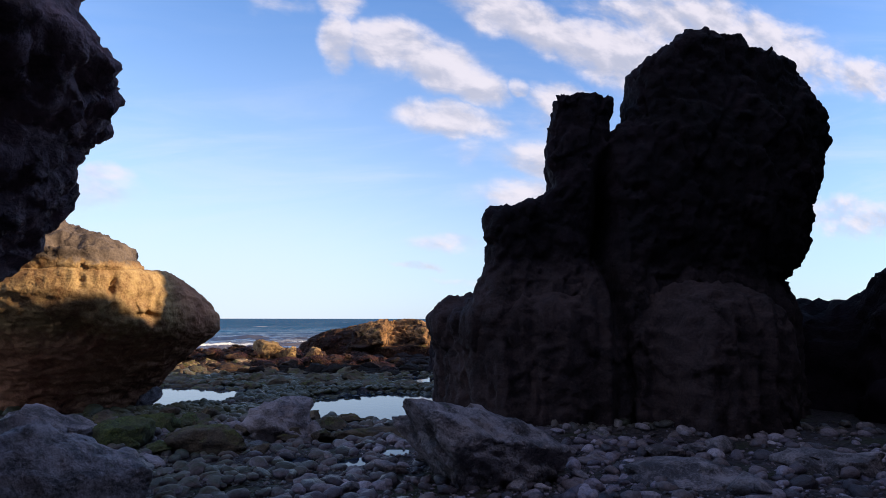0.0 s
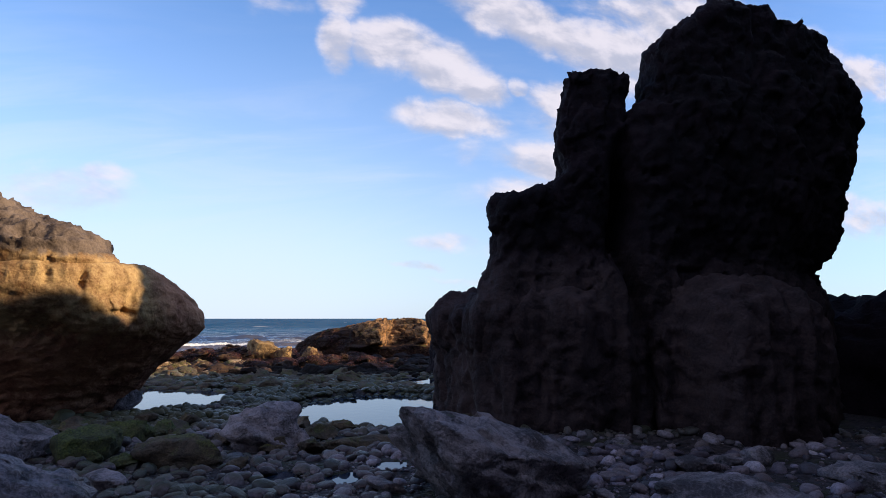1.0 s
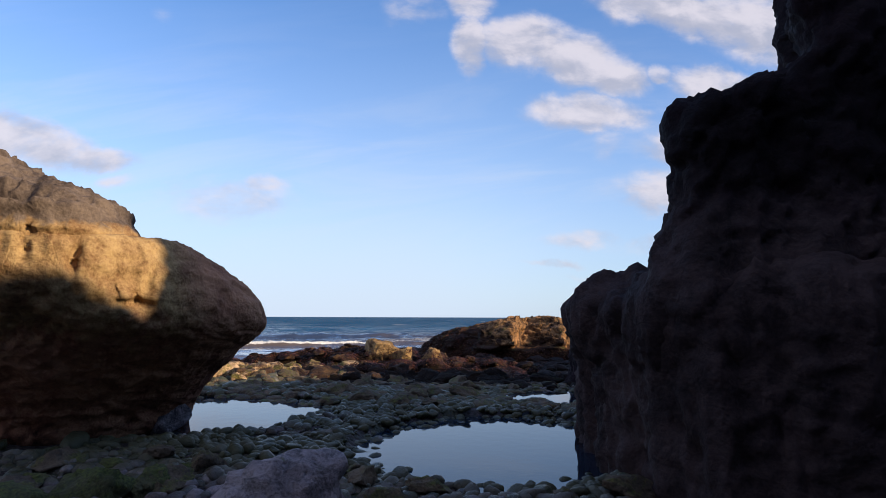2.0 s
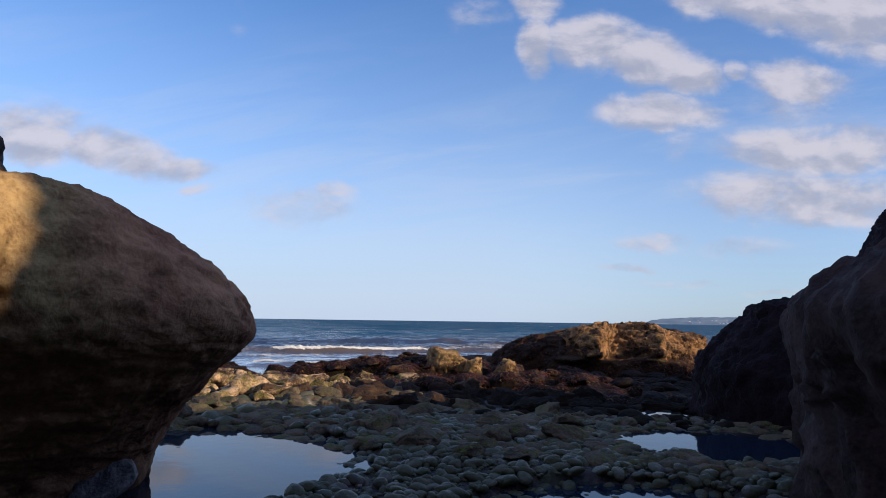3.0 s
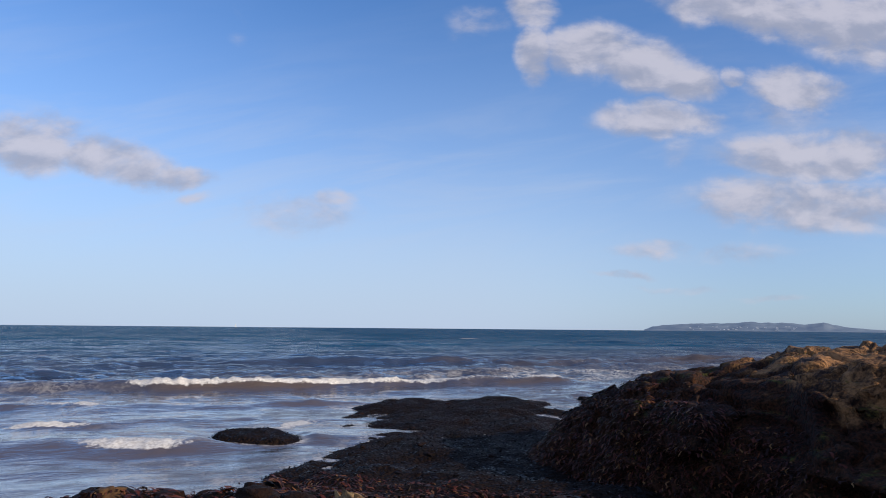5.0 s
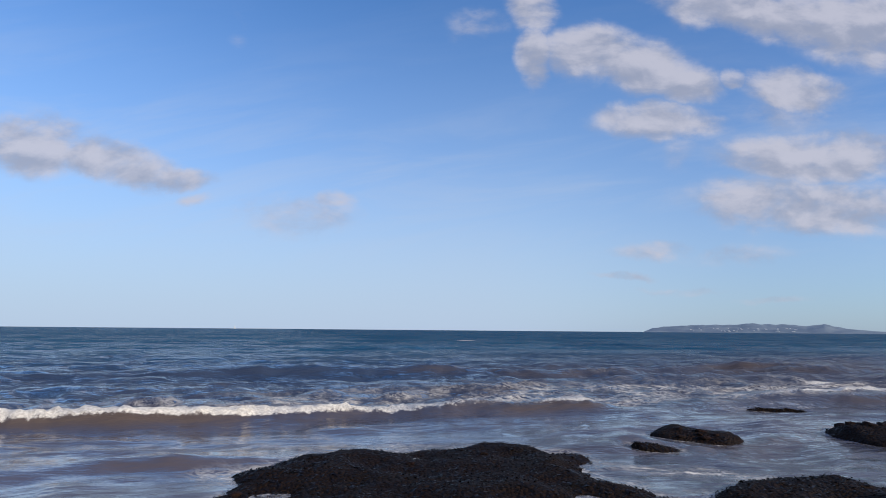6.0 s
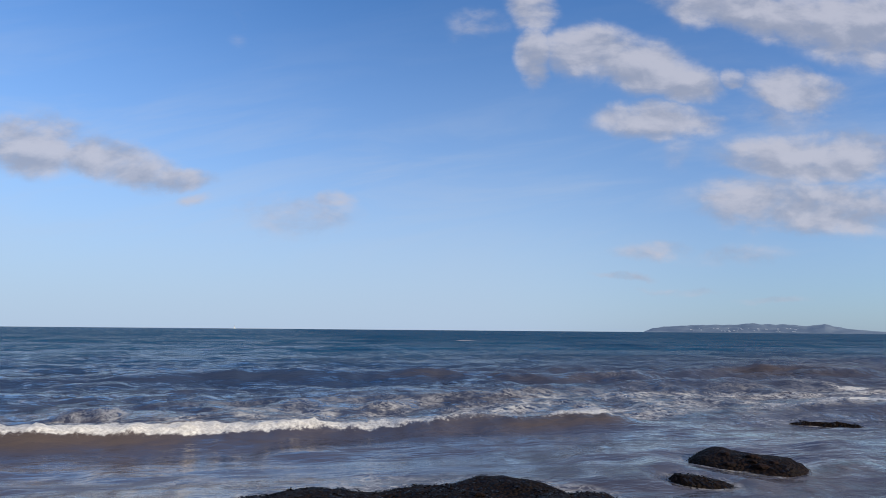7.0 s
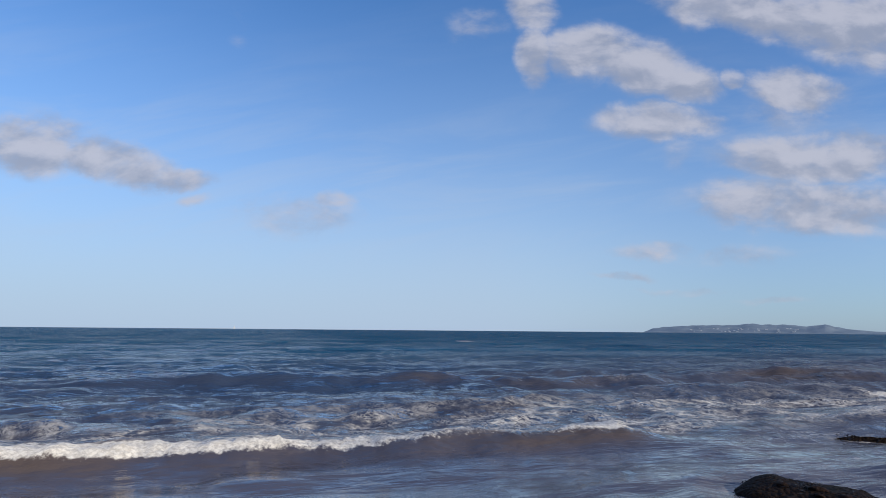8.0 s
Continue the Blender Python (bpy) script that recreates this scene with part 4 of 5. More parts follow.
outcrop = big_rock("low_outcrop", [
    ([(-1.5, -10.0, 1.9, 32.6, 40), (-0.5, -9.0, 1.35, 32.9, 39.4), (0, -8.5, 1.0, 33.1, 39), (0.4, -7.9, 0.7, 33.35, 38.6), (0.75, -7.1, 0.1, 33.8, 38.2), (0.98, -5.9, -0.6, 34.2, 37.8),
     (1.15, -5.0, -1.3, 34.6, 37.4), (1.32, -3.3, -1.9, 35.0, 36.8)], 0.0, 1.9),
], OUTCROP, "broad low golden outcrop with a cleft and brown weed skirts", "rock outcrop", 404, 0.045, 2.4, big=0.08, blocks=0.13, block_size=1.5, fine=0.012, upright=1.7, carve=cleft)

big_rock("distant_outcrop", [
    ([(-1.5, 0.2, 14, 40.5, 46), (-0.2, 1.4, 13, 41, 45.5), (0.25, 2.2, 12.6, 41.4, 45), (0.45, 3.2, 11, 41.8, 44.6), (0.7, 5.6, 7.0, 42.2, 44)], 0.0),
], DUSKY, "low dark brown outcrop beyond the near one", "rock outcrop", 414, 0.13, 2.4, big=0.16, blocks=0.14, block_size=0.8, fine=0.04)

big_rock("cliff_left", [
    ([(-0.7, -8, -3.3, 0, 4.0), (1.0, -8, -2.6, 0.4, 4.0), (1.57, -8, -2.06, 0.6, 3.8), (1.70, -8, -1.96, 0.7, 3.7), (1.85, -8, -1.84, 0.7, 3.7), (1.95, -8, -1.78, 0.8, 3.7), (2.02, -8, -1.68, 0.8, 3.7), (2.15, -8, -1.73, 0.9, 3.7),
     (2.35, -8, -1.65, 1.0, 3.7), (2.43, -8, -1.51, 1.0, 3.7), (2.53, -8, -1.42, 1.0, 3.6), (2.62, -8, -1.52, 1.0, 3.6), (2.72, -8, -1.58, 1.0, 3.6), (3.4, -8, -1.82, 0.8, 3.6), (5, -8, -2.3, 0.4, 3.5), (8, -7.6, -3.4, 0, 3.4)], 0.0),
], CLIFF, "dark overhanging cliff of craggy volcanic rock", "cliff", 505, 0.032, 2.4, "structure", big=0.04, blocks=0.07, block_size=0.42, fine=0.028)

# the unseen top is notched to shape the sunlit patch on the boulder
big_rock("cliff_right", [
    ([(-0.7, 6.6, 18, -9, 15), (1.4, 6.9, 18, -9, 14.6), (2.0, 7.05, 18, -9, 14.2), (2.9, 7.5, 18, -9, 13.6), (4.0, 8.4, 18, -9, 12.6), (5.9, 9.4, 18, -9, 11.6), (6.4, 9.7, 18, -9, 9.6), (6.9, 9.9, 18, -9, 9.2), (7.6, 10.1, 17.5, -9, 8.9), (8.3, 10.5, 17, -9, 8.6)], 0.0),
    ([(-0.7, 5.4, 14, 11.5, 17), (1.0, 5.6, 14, 11.8, 16.5), (1.5, 6.0, 14, 12.2, 16), (1.8, 7.0, 14, 12.6, 15.4)], 0.0),
    # these last three masses are out of view, added to throw shade
    ([(-0.7, 10.2, 17, 12.0, 20.0), (4.0, 10.4, 17, 12.2, 20.0), (6.5, 10.8, 17, 12.4, 19.6), (7.6, 11.6, 16.4, 12.8, 19.0)], 0.8),
    ([(4.0, 9.9, 18, -9, 7.0), (8.0, 10.2, 18, -9, 6.8), (12.0, 10.8, 17, -9, 6.4)], 0.0),
    ([(4.0, 9.3, 13, 9.1, 13.6), (7.5, 9.7, 12.8, 9.1, 13.2), (9.2, 10.0, 12.6, 9.15, 12.6), (9.8, 10.4, 12.2, 9.3, 12.2)], 0.0),
], BASALT, "dark volcanic cliff beside the stack, with unseen heights added to cast shade", "cliff", 606, 0.16, 3.0, "structure", big=0.25, blocks=0.2, block_size=1.3, fine=0.06)

# added out of view, to cast shade over the shore and the outcrop's foot
big_rock("cliff_far_right", [
    ([(-1.0, 5.0, 12.8, 24.8, 33.2), (1, 5.4, 12.8, 25, 32.8), (2.8, 6.0, 12.6, 25.4, 32.2), (3.6, 6.4, 12.4, 28.0, 31.6), (5, 7.0, 12, 28.2, 31.0), (5.8, 8.0, 11.6, 28.5, 30.6)], 0.0),
], BASALT, "unseen dark cliff added to shade the shore rocks", "cliff", 656, 0.16, 3.0, "structure", big=0.25, blocks=0.2, block_size=1.3, fine=0.06)

# added behind the camera, never seen, to hold back light from the sky
big_rock("cliff_back", [
    ([(-0.7, -16, 18, -13, -6.5), (2, -16, 18, -13, -6.8), (5, -16, 18, -13, -7.4), (13, -15, 17, -12.6, -8.4)], 0.0),
], BASALT, "unseen dark cliff added behind the cove to block sky light", "cliff", 707, 0.25, 4.0, "structure", big=0.35, blocks=0.3, block_size=1.8, fine=0.08)


# ---- boulders ----
def lay(name, me, x, y, z, turn, label, group="", size=1.0, tilt=(0.0, 0.0)):
    ob = new(name, me)
    ob.matrix_world = pose(x, y, z, tilt[0], tilt[1], turn) @ Matrix.Diagonal((size, size, size, 1))
    return tagged(ob, label, "boulder", group)


def own_boulder(x, y, z, size, seed, mat, label, turn=0.0, level=4, tilt=(0.0, 0.0), cuts=9, group="loose boulders"):
    lay("boulder", boulder_mesh("boulder", size, seed, mat, level, cuts, 0.16, 0.11 if mat in (GOLDEN, WEEDY) else 0.055, 1.15 if mat is GREY else 1.0), x, y, z, turn, label, group, 1.0, tilt)


own_boulder(0.32, 6.75, 0.04, (1.2, 0.66, 0.56), 11, GREY, "large grey leaning boulder with one long sloping back", 0, 5, (-6, 24))
own_boulder(-2.98, 4.8, -0.06, (1.02, 0.9, 0.84), 12, GREY, "large rounded grey boulder streaked with pale bands", 20, 5)
own_boulder(-5.2, 8.2, -0.12, (0.72, 0.6, 0.48), 13, GREY, "smooth grey boulder on mossy shingle", 40)
own_boulder(-2.45, 9.2, -0.12, (0.60, 0.5, 0.38), 14, GREY, "rounded brownish boulder beside a smaller pale stone", 10)
own_boulder(-1.92, 8.95, -0.22, (0.16, 0.14, 0.22), 15, GREY, "small pale upright stone leaning on a boulder", 0, 3)
own_boulder(-3.1, 8.05, -0.2, (0.62, 0.4, 0.28), 16, MOSSY, "flat mossy boulder on the shingle", -12)
own_boulder(-4.25, 8.2, -0.14, (0.40, 0.36, 0.34), 17, GREEN, "green moss-covered boulder on the shingle", 30)
own_boulder(-4.5, 9.3, -0.2, (0.40, 0.4, 0.30), 18, GREEN, "green moss-covered boulder on the shingle", 70)
own_boulder(-1.1, 9.3, -0.3, (0.75, 0.3, 0.2), 19, MOSSY, "long low mossy boulder by the pool", 8)
own_boulder(2.55, 6.6, -0.24, (0.95, 0.55, 0.22), 20, GREY, "flat grey slab half sunk in shingle", 12)
own_boulder(4.5, 7.3, -0.24, (0.62, 0.42, 0.26), 21, GREY, "low grey boulder half sunk in shingle", -8)
own_boulder(3.2, 5.1, -0.2, (0.55, 0.35, 0.24), 22, GREY, "flat grey slab half sunk in shingle", 25)
own_boulder(1.35, 7.9, -0.24, (0.26, 0.2, 0.14), 23, GREY, "small pale boulder at the foot of the stack", 0, 3)
own_boulder(-0.75, 5.0, -0.22, (0.5, 0.34, 0.16), 24, GREY, "flat grey slab half sunk in shingle", -20)
own_boulder(-6.35, 12.75, -0.15, (0.42, 0.36, 0.3), 25, GREY, "smooth boulder leaning at the foot of the overhang", 0, 3, (0, 20))
own_boulder(-8.5, 28.2, -0.32, (1.0, 0.85, 0.78), 31, GOLDEN, "golden boulder hung with brown weed", 15, 5, (0, 0), 12, "weed-hung boulders")
own_boulder(-7.35, 28.0, -0.38, (0.5, 0.45, 0.68), 32, GOLDEN, "pointed golden rock hung with brown weed", 40, 4, (0, 16), 12, "weed-hung boulders")
own_boulder(-6.25, 28.1, -0.45, (0.5, 0.42, 0.56), 33, GOLDEN, "golden rock with weed about its foot", 0, 4, (0, 0), 12, "weed-hung boulders")
own_boulder(-5.4, 28.5, -0.5, (0.55, 0.4, 0.36), 34, WEEDY, "low russet rock hung with weed", 30, 4, (0, 0), 12, "weed-hung boulders")
own_boulder(-6.9, 26.0, -0.55, (0.7, 0.5, 0.42), 35, WEEDY, "dark boulder with one golden edge among weed", -30, 4, (0, 10), 12, "weed-hung boulders")
own_boulder(-8.6, 25.9, -0.58, (0.62, 0.5, 0.34), 36, PALE, "pale boulder tipped with yellow-green algae", 20, 4, (0, 0), 9, "weed-hung boulders")
own_boulder(-9.6, 26.3, -0.62, (0.6, 0.55, 0.36), 37, PALE, "pale boulder tipped with yellow-green algae", 80, 4, (0, 0), 9, "weed-hung boulders")

own_boulder(-9.9, 25.2, -0.55, (0.55, 0.42, 0.34), 38, PALE, "boulder with bright yellow-green algae among wrack", 35, 4, (0, 8), 12, "weed-hung boulders")
own_boulder(-8.05, 25.3, -0.52, (0.42, 0.36, 0.36), 39, GOLDEN, "pointed golden rock hung with brown weed", 75, 4, (0, 0), 12, "weed-hung boulders")

KINDS = {}
for mat, key in ((GREY, "grey"), (MOSSY, "mossy"), (PALE, "pale"), (WEEDY, "weedy"), (DUSKY, "dusky"), (GREEN, "green")):
    KINDS[key] = [boulder_mesh("boulder", (1.0, 0.66 + 0.06 * k, 0.62 - 0.05 * k), 900 + 7 * k + len(key) * 31, mat, 4 if key != "grey" else 3, 15, 0.2, 0.06, 1.25) for k in range(5)]
LABELS = {"grey": "smooth dark grey boulder among shingle", "mossy": "low rounded boulder with a film of green algae", "pale": "pale tan boulder with olive algae, near the weed line", "weedy": "dark boulder hung with brown wrack", "dusky": "boulder with deep shade put into its dark brown colour", "green": "bright green moss-covered boulder on shingle"}


def scatter(key, count, box, lo, hi, seed, sink=0.35, group="", keep=None):
    rng = np.random.RandomState(seed)
    done = []
    for _ in range(count * 12):
        if len(done) >= count:
            break
        x, y, r = rng.uniform(box[0], box[1]), rng.uniform(box[2], box[3]), rng.uniform(lo, hi)
        if any(math.hypot(x - a, y - b) < 0.72 * (r + c) for a, b, c in done) or (keep and not keep(x, y)):
            continue
        z = float(ground_height(np.array([x]), np.array([y]))[0])
        if z < SEA - 0.1 or any(math.hypot((x - cx) / (rx + r), (y - cy) / (ry + r)) < 0.95 for cx, cy, rx, ry in POOLS):
            continue
        done.append((x, y, r))
        lay("boulder", KINDS[key][rng.randint(5)], x, y, z + r * (0.55 - sink), rng.uniform(0, 360), LABELS[key], group or key + " boulders", r, (rng.uniform(-12, 12), rng.uniform(-12, 12)))


scatter("mossy", 52, (-9.5, 1.5, 15.5, 21), 0.16, 0.46, 51, 0.42, keep=lambda x, y: (y > 18.5 - 0.2 * (x + 9) or x < -3) and (x < -6 or y < 19.8))
# the shade on this side is put into the boulders' dark colour
scatter("dusky", 28, (-6.4, 1.5, 19.4, 27.5), 0.25, 0.65, 58, 0.48)
scatter("pale", 64, (-15.5, -8.7, 18.8, 25.2), 0.28, 0.70, 52, 0.20)
# weedy boulders chosen here so their dark colour deepens the shaded strip
scatter("weedy", 22, (-9.4, -6.0, 19.6, 25.4), 0.28, 0.62, 60, 0.30)
scatter("pale", 8, (-9.2, -6.4, 19.4, 22.6), 0.2, 0.42, 66, 0.36)
scatter("pale", 10, (-21, -15, 23.6, 26.6), 0.25, 0.45, 59, 0.45)
scatter("mossy", 18, (-13, -6.4, 20.0, 25.4), 0.2, 0.4, 57, 0.3)
scatter("mossy", 22, (-6, 0.5, 6.5, 10.8), 0.16, 0.34, 53, 0.3)
scatter("green", 9, (-5.4, -3.6, 7.6, 10.4), 0.15, 0.3, 56, 0.3)
scatter("grey", 34, (-6, 6.0, 3.4, 10.5), 0.13, 0.3, 54, 0.3)
scatter("weedy", 26, (-13, -3, 25.4, 31), 0.2, 0.62, 55, 0.50)


def boulder_bed(boxes, seed, label, mat=None, name="boulder_bed"):
    """The many far boulders of the weed line, too small to tell apart."""
    rng, verts, faces, base = np.random.RandomState(seed), [], [], 0
    bm = bmesh.new()
    bmesh.ops.create_icosphere(bm, subdivisions=2 if max(box[6] for box in boxes) < 0.31 else 3, radius=1.0)
    v0, f0 = np.array([v.co[:] for v in bm.verts]), np.array([[v.index for v in f.verts] for f in bm.faces])
    bm.free()
    shapes = [v0 * (1 + 0.2 * fbm(v0, 1.2, 3, seed + k, ridged=True))[:, None] * (1, 0.8, 0.42) for k in range(5)]
    for x0, x1, y0, y1, count, lo, hi in boxes:
        xs, ys, rs = rng.uniform(x0, x1, count), rng.uniform(y0, y1, count), rng.uniform(lo, hi, count)
        for x, y, z, r in zip(xs, ys, ground_height(xs, ys), rs):
            if z < SEA - 0.05:
                continue
            turn = np.array(Euler((rng.uniform(-0.3, 0.3), rng.uniform(-0.3, 0.3), rng.uniform(0, 6.3))).to_matrix())
            verts.append(shapes[rng.randint(5)] @ turn.T * r + (x, y, z - 0.05 * r))
            faces.append(f0 + base)
            base += len(v0)
    ob = new(name, mesh_of(name, np.concatenate(verts).tolist(), np.concatenate(faces).tolist(), mat or DARKWEED))
    tagged(ob, label, "boulders", kind="stuff")


boulder_bed([(-24, -13.5, 21.5, 26.5, 70, 0.25, 0.5), (-4, 8, 25, 33, 70, 0.25, 0.5), (-15, -3, 33, 46, 60, 0.04, 0.09), (-14, -9, 27, 30.5, 60, 0.08, 0.2), (-16, -6, 20, 25, 160, 0.15, 0.3), (-8.8, -7.8, 47.0, 47.6, 6, 0.06, 0.12), (-5, -1.5, 49, 50.4, 14, 0.1, 0.2)], 77, "dark wet boulders under brown wrack")
boulder_bed([(-9.5, 0.5, 15.8, 20, 900, 0.08, 0.24)], 78, "small weathered stones filling the gaps between boulders", MOSSY)
# shade between the boulders is put into these stones' dark colour
boulder_bed([(-15.5, -5, 18.8, 24.8, 420, 0.10, 0.28), (-5, 2.5, 19, 24, 200, 0.1, 0.3)], 79, "stones coloured dark for the shade in gaps between pale boulders", DUSKY)


# ---- seaweed ----
def seaweed(name, box, count, seed, label, low, high, mat=None, longest=0.15):
    """Drooping ribbons of wrack over the rocks and ground of a stretch of shore."""
    rng = np.random.RandomState(seed)
    x, y = rng.uniform(box[0], box[1], count), rng.uniform(box[2], box[3], count)
    top = ground_height(x, y)
    away = np.stack([top - ground_height(x + 0.15, y), top - ground_height(x, y + 0.15)], 1) / 0.15
    wet = top > SEA - 0.15
    for o in scene.objects:
        if o.name.startswith("boulder") and o.name != "boulder_bed" and box[0] - 1 < o.location.x < box[1] + 1 and box[2] - 1 < o.location.y < box[3] + 1:
            r, h = max(o.dimensions) / 2, o.dimensions[2] / 2
            off = np.stack([x - o.location.x, y - o.location.y], 1)
            d = np.hypot(off[:, 0], off[:, 1])
            dome = o.location.z + h * 0.92 * np.sqrt(np.clip(1 - (d / r) ** 2, 0, None))
            on = (d < r) & (dome > top)
            top = np.where(on, dome, top)
            away = np.where(on[:, None], 0.8 * off / np.maximum(d, 0.05)[:, None], away)
    keep = wet & (top > low) & (top < high)
    x, y, top, away = x[keep], y[keep], top[keep], away[keep]
    return ribbons(name, x, y, top, away, rng, label, mat or WRACK, longest)


def ribbons(name, x, y, top, away, rng, label, mat, longest, parent=None):
    n = len(x)
    away = away + rng.normal(size=(n, 2)) * 0.45
    away /= np.linalg.norm(away, axis=1)[:, None] + 1e-9
    side = np.stack([-away[:, 1], away[:, 0], np.zeros(n)], 1)
    length, wide = rng.uniform(0.25, 1.0, n) * longest, rng.uniform(0.005, 0.017, n)
    drop, p = rng.uniform(-0.1, 0.5, n), np.stack([x, y, top + 0.012], 1)
    rings = []
    for k in range(5):
        w = (wide * (0.5, 1.0, 1.1, 0.9, 0.25)[k])[:, None]
        rings += [p - side * w, p + side * w + (0, 0, 0.004)]
        ahead = np.stack([away[:, 0] * np.cos(drop), away[:, 1] * np.cos(drop), -np.sin(drop)], 1)
        p = p + ahead * (length / 4)[:, None] + side * rng.normal(size=(n, 1)) * 0.015
        drop = drop + rng.uniform(0.0, 0.45, n)
    verts = np.stack(rings, 1).reshape(-1, 3)
    base = (np.arange(n) * 10)[:, None, None] + (np.arange(4) * 2)[None, :, None] + np.array([0, 2, 3, 1])[None, None]
    ob = new(name, mesh_of(name, verts.tolist(), base.reshape(-1, 4).tolist(), mat))
    if parent:
        ob.parent = parent
        return tagged(ob, label, kind="stuff")
    return tagged(ob, label, "seaweed", kind="stuff")


def weed_skirt(rock, count, seed, label, line):
    """Wrack hanging from the low part of a rock: line gives the height it reaches at each x."""
    rng = np.random.RandomState(seed)
    co, no = coords(rock.data), normals(rock.data)
    at = np.nonzero((co[:, 2] > SEA) & (co[:, 2] < line(co[:, 0]) + rng.normal(size=len(co)) * 0.12) & (no[:, 1] < 0.3))[0]
    at = at[rng.randint(len(at), size=count)]
    ribbons("weed_skirt", co[at, 0], co[at, 1], co[at, 2], no[at, :2] * 1.5, rng, label, WRACK, 0.13, rock)


bpy.context.view_layer.update()
seaweed("seaweed", (-13.5, -2, 24.8, 33), 42000, 61, "tangled brown wrack draped over the shore rocks", -0.9, 0.12)
seaweed("seaweed", (-24, -13.5, 22.6, 29.5), 24000, 62, "dark brown wrack over the low reef", -0.9, 0.1)
seaweed("seaweed", (-16, -2.5, 33, 46), 30000, 63, "nearly black wet wrack over the outer reef", -0.95, 0.1, WET_WRACK)
seaweed("seaweed", (-10, 0, 45.3, 55), 6500, 64, "nearly black wet wrack on islets awash", -0.80, 0.0, WET_WRACK)


for k, rock in enumerate([o for o in scene.objects if o.get("group") == "weed-hung boulders"]):
    weed_skirt(rock, 260, 300 + k, "brown wrack hanging from the rock", lambda x: -0.06)
weed_skirt(outcrop, 8000, 65, "dark brown wrack hanging from the foot of the rock", lambda x: np.interp(x, (-9, -7, -5.6, -4.6, 2), (0.75, 0.6, 0.2, -0.1, -0.2)))


# ---- distance ----
def headland():
    """A long low promontory across the bay."""
    n, verts, faces = 240, [], []
    for k in range(n + 1):
        s = k / n
        bearing = radians(1.57) + s * radians(-24)
        rise = 1.08 * np.interp(s, (0, 0.03, 0.107, 0.24, 0.31, 0.357, 0.42, 0.47, 0.52, 0.55, 0.573, 0.60, 0.645, 0.70, 0.74, 1), (4, 25, 41, 46, 46, 56, 51, 51, 41, 47, 55, 39, 26, 16, 12, 5))
        rise *= 1 + 0.06 * noise.fractal((s * 14, 3.1, 0), 0.7, 2.0, 4)
        for j, (out, h) in enumerate(((4080, -0.02), (4130, 0.24), (4200, 0.55), (4300, 0.86), (4400, 1.0), (4520, 0.0))):
            jit = 1 + 0.10 * noise.noise((s * 40, j * 2.7, 1.0)) if 0 < j < 5 else 1
            verts.append((-10 - out * math.sin(bearing), 37 + out * math.cos(bearing), SEA + rise * h * jit))
    for k in range(n):
        for j in range(5):
            a = k * 6 + j
            faces.append((a, a + 1, a + 7, a + 6))
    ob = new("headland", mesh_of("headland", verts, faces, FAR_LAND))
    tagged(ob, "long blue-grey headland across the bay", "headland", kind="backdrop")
    bm, rng = bmesh.new(), np.random.RandomState(5)
    for _ in range(36):
        s, up = rng.uniform(0.16, 0.5), rng.uniform(0.15, 0.6)
        bearing, out = radians(1.57) - s * radians(24), 4080 + 130 * up
        m = pose(-10 - out * math.sin(bearing), 37 + out * math.cos(bearing), SEA + 52 * up * 0.95) @ Matrix.Diagonal((rng.uniform(4, 14), 6, rng.uniform(2, 3.4), 1))
        bmesh.ops.create_cube(bm, size=1.0, matrix=m)
    ob = part("houses", bm, FAR_WHITE, None)
    tagged(ob, "scatter of white houses on the far headland", "houses", kind="stuff")


headland()


def sailing_boat():
    root = new("sailing_boat")
    bearing, out = radians(38.42), 2600
    root.matrix_world = pose(-10.3 - out * math.sin(bearing), 37.2 + out * math.cos(bearing), SEA, 0, 0, 75)
    tagged(root, "tiny white sailing boat near the horizon", "sailing boat")
    bm = bmesh.new()
    ring = []
    for x, w in ((-5, 0.9), (-2, 1.5), (2, 1.4), (5.5, 0.1)):
        ring.append([bm.verts.new((x, s * w * f, z)) for s, f, z in ((-1, 1, 1.2), (-1, 0.6, 0), (1, 0.6, 0), (1, 1, 1.2))])
    for a, b in zip(ring, ring[1:]):
        for k in range(4):
            bm.faces.new((a[k], a[(k + 1) % 4], b[(k + 1) % 4], b[k]))
    bm.faces.new(ring[0])
    bm.faces.new(ring[-1][::-1])
    part("hull", bm, FAR_WHITE, root)
    bm = bmesh.new()
    a = [bm.verts.new(v) for v in ((0.4, 0, 2.2), (-4.6, 0.5, 2.4), (0.2, 0.1, 14.5))]
    bm.faces.new(a)
    bmesh.ops.solidify(bm, geom=bm.faces[:], thickness=0.15)
    part("mainsail", bm, FAR_WHITE, root)
    bm = bmesh.new()
    bmesh.ops.create_cone(bm, cap_ends=True, segments=8, radius1=0.15, radius2=0.08, depth=14, matrix=pose(0.6, 0, 8))
    part("mast", bm, FAR_WHITE, root)


sailing_boat()


# ---- cobbles ----
def cobble_verts(seed, level=1):
    bm = bmesh.new()
    bmesh.ops.create_icosphere(bm, subdivisions=level, radius=1.0)
    v = np.array([p.co[:] for p in bm.verts])
    f = [[p.index for p in face.verts] for face in bm.faces]
    bm.free()
    rng = np.random.RandomState(seed)
    for _ in range(5):
        c = rng.normal(size=3)
        c /= np.linalg.norm(c)
        v = v - 0.8 * np.maximum(v @ c - rng.uniform(0.55, 0.85), 0)[:, None] * c
    v = v * (1 + 0.13 * fbm(v, 0.9, 2, seed))[:, None] * (1.0, rng.uniform(0.6, 0.95), rng.uniform(0.38, 0.66))
    return v, f


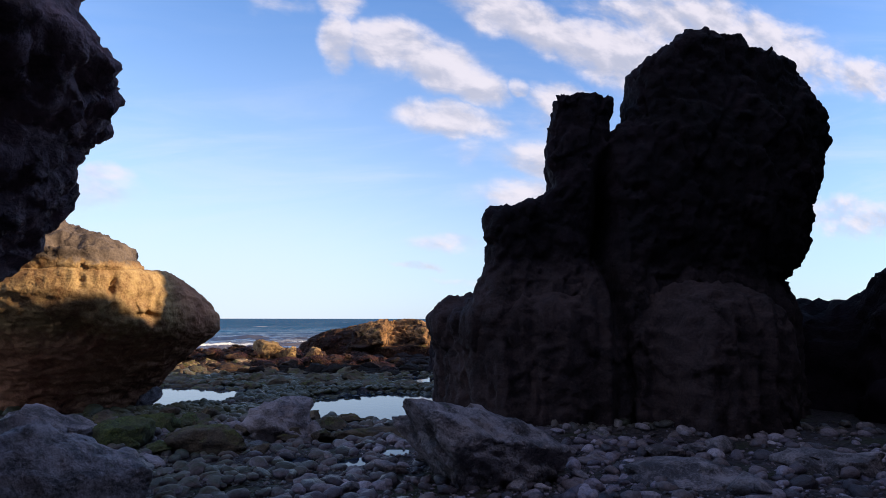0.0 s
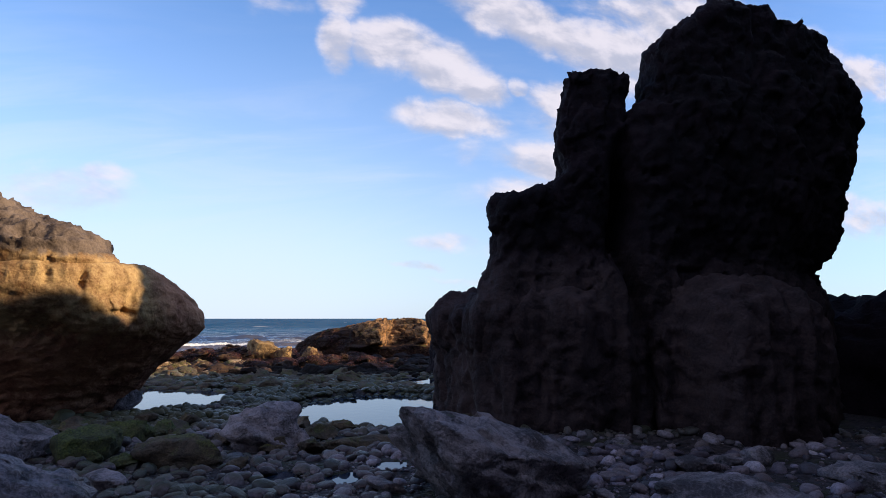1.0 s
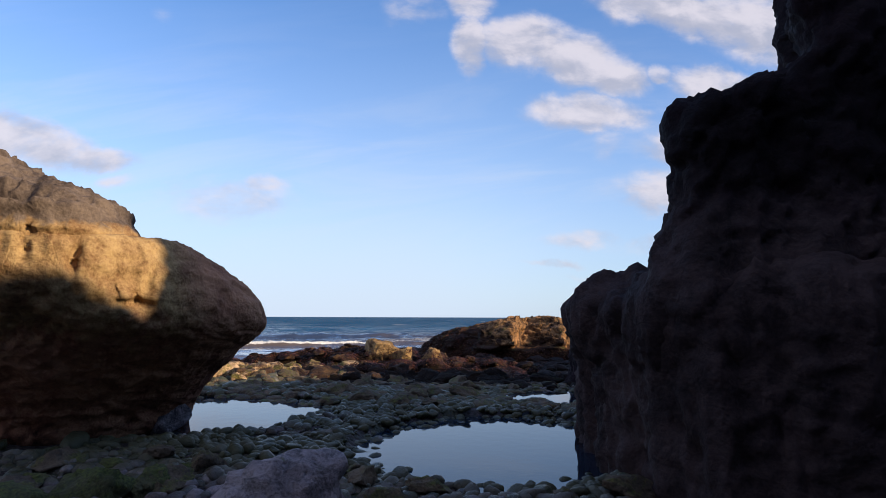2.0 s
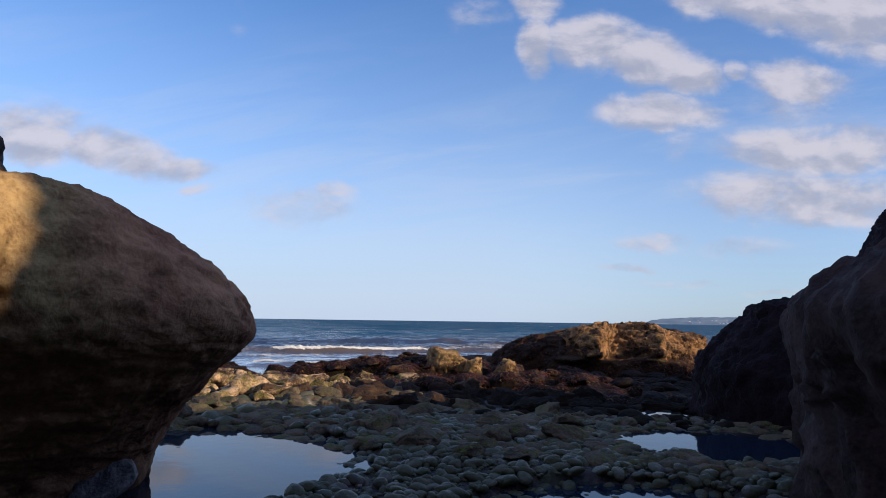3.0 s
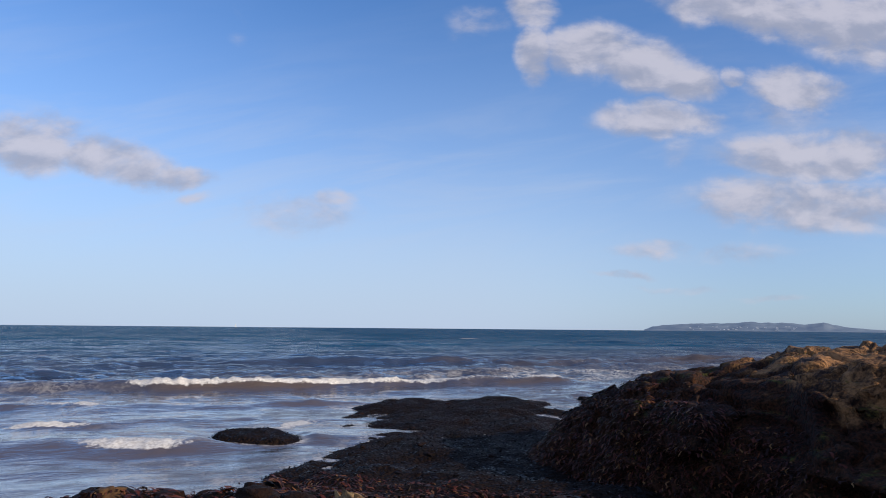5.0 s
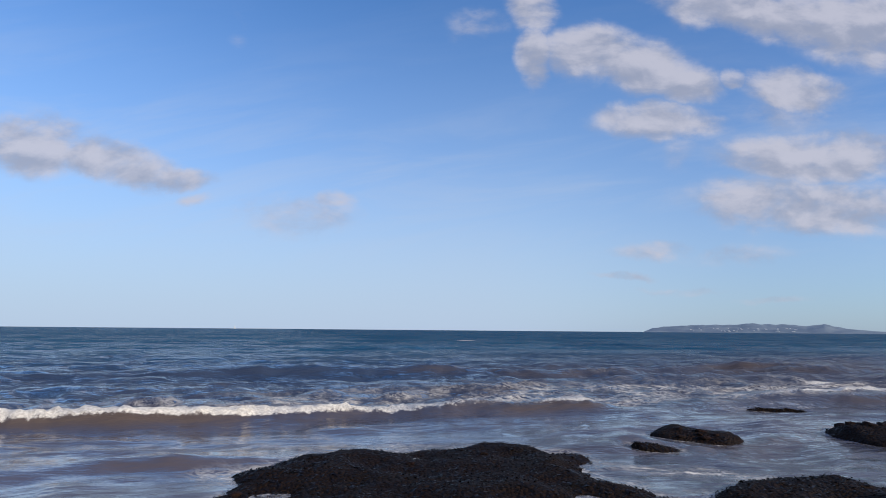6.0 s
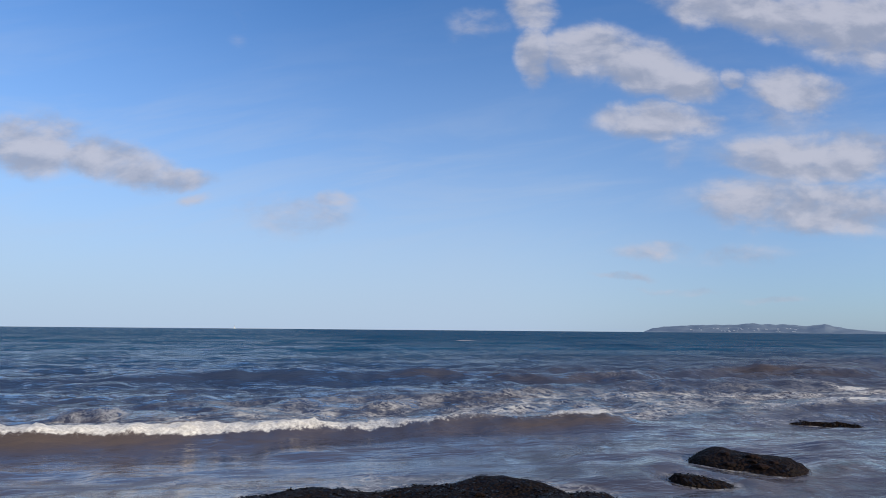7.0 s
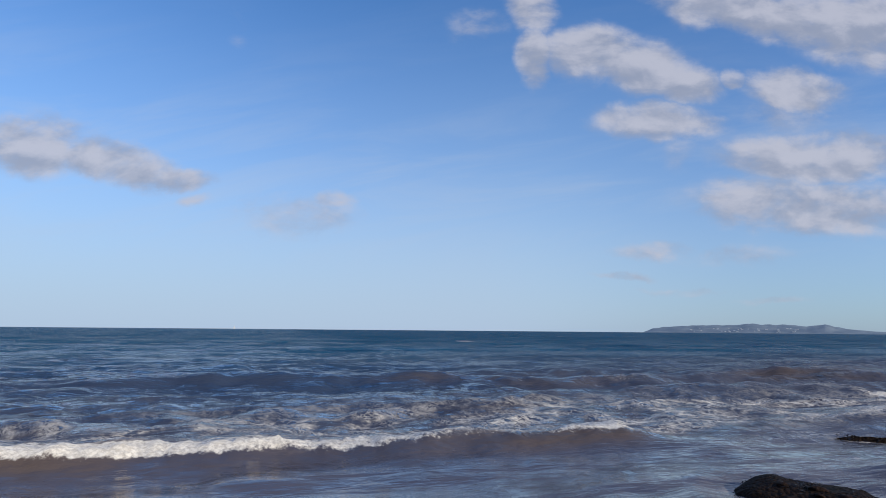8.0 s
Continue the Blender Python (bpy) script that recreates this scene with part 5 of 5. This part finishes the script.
SHAPES = [cobble_verts(700 + k) for k in range(10)]
ROUND = [cobble_verts(720 + k, 2) for k in range(10)]
GRIT = [cobble_verts(740 + k, 1) for k in range(6)]


def cobble_places(count, box, lo, hi, seed):
    rng = np.random.RandomState(seed)
    x, y = rng.uniform(box[0], box[1], count), rng.uniform(box[2], box[3], count)
    r = lo + (hi - lo) * rng.uniform(0, 1, count) ** 2.8
    z = ground_height(x, y)
    for cx, cy, rx, ry in PUDDLES:
        clear = np.hypot((x - cx) / rx, (y - cy) / ry) < 1.0
        z = np.where(clear & (r > 0.032), -9, z)
    ok = (z > POOL - 0.075) | ((rng.uniform(0, 1, count) < 0.02) & (z > -2))
    ok &= (x < 1.2) | (y > 10.5) | (rng.uniform(0, 1, count) < np.interp(x, (1.2, 3.5), (1.0, 0.42)))
    return np.stack([x, y, z + r * rng.uniform(-0.05, 0.30, count), r], 1)[ok]


def cobbles_joined(name, rows, seed, label):
    rng = np.random.RandomState(seed)
    verts, faces, base = [], [], 0
    for x, y, z, r in rows:
        v, f = GRIT[rng.randint(6)] if r < 0.03 else (ROUND if r > 0.055 and -6.5 < x < 6.5 and y > 2.5 else SHAPES)[rng.randint(10)]
        turn = np.array(Euler((rng.uniform(-0.4, 0.4), rng.uniform(-0.4, 0.4), rng.uniform(0, 6.3))).to_matrix())
        verts.append(v @ turn.T * r + (x, y, z))
        faces.append(np.array(f) + base)
        base += len(v)
    ob = new(name, mesh_of(name, np.concatenate(verts).tolist(), np.concatenate(faces).tolist(), COBBLE))
    ob.parent = ground
    return tagged(ob, label, kind="stuff")


NEAR_BOX = (-2.4, 2.6, 4.2, 6.6)
rows = np.concatenate([cobble_places(6000, (-5.5, 5.0, 3.6, 8.0), 0.014, 0.04, 80), cobble_places(8600, (-6.5, 6.5, 2.5, 10.5), 0.026, 0.15, 81), cobble_places(9000, (-6.5, 0.2, 10, 19.5), 0.035, 0.14, 82), cobble_places(700, (-8, 3.5, 17, 20), 0.05, 0.14, 83),
                       cobble_places(2600, (-22, -6.3, 2, 20), 0.09, 0.3, 86), cobble_places(900, (-6.5, 6.5, -6, 2.6), 0.06, 0.2, 87)])
near = (rows[:, 0] > NEAR_BOX[0]) & (rows[:, 0] < NEAR_BOX[1]) & (rows[:, 1] > NEAR_BOX[2]) & (rows[:, 1] < NEAR_BOX[3])
single = np.nonzero(near & (rows[:, 3] > 0.05))[0][:300]
rest = np.ones(len(rows), bool)
rest[single] = False
cobbles_joined("cobble_bed", rows[rest], 84, "rounded dark grey cobbles")
cobble_meshes = [mesh_of("cobble", v.tolist(), f, COBBLE) for v, f in SHAPES]
rng = np.random.RandomState(85)
for x, y, z, r in rows[single]:
    ob = new("cobble", cobble_meshes[rng.randint(10)])
    ob.parent = ground
    ob.matrix_world = pose(x, y, z, rng.uniform(-20, 20), rng.uniform(-20, 20), rng.uniform(0, 360)) @ Matrix.Diagonal((r, r, r, 1))
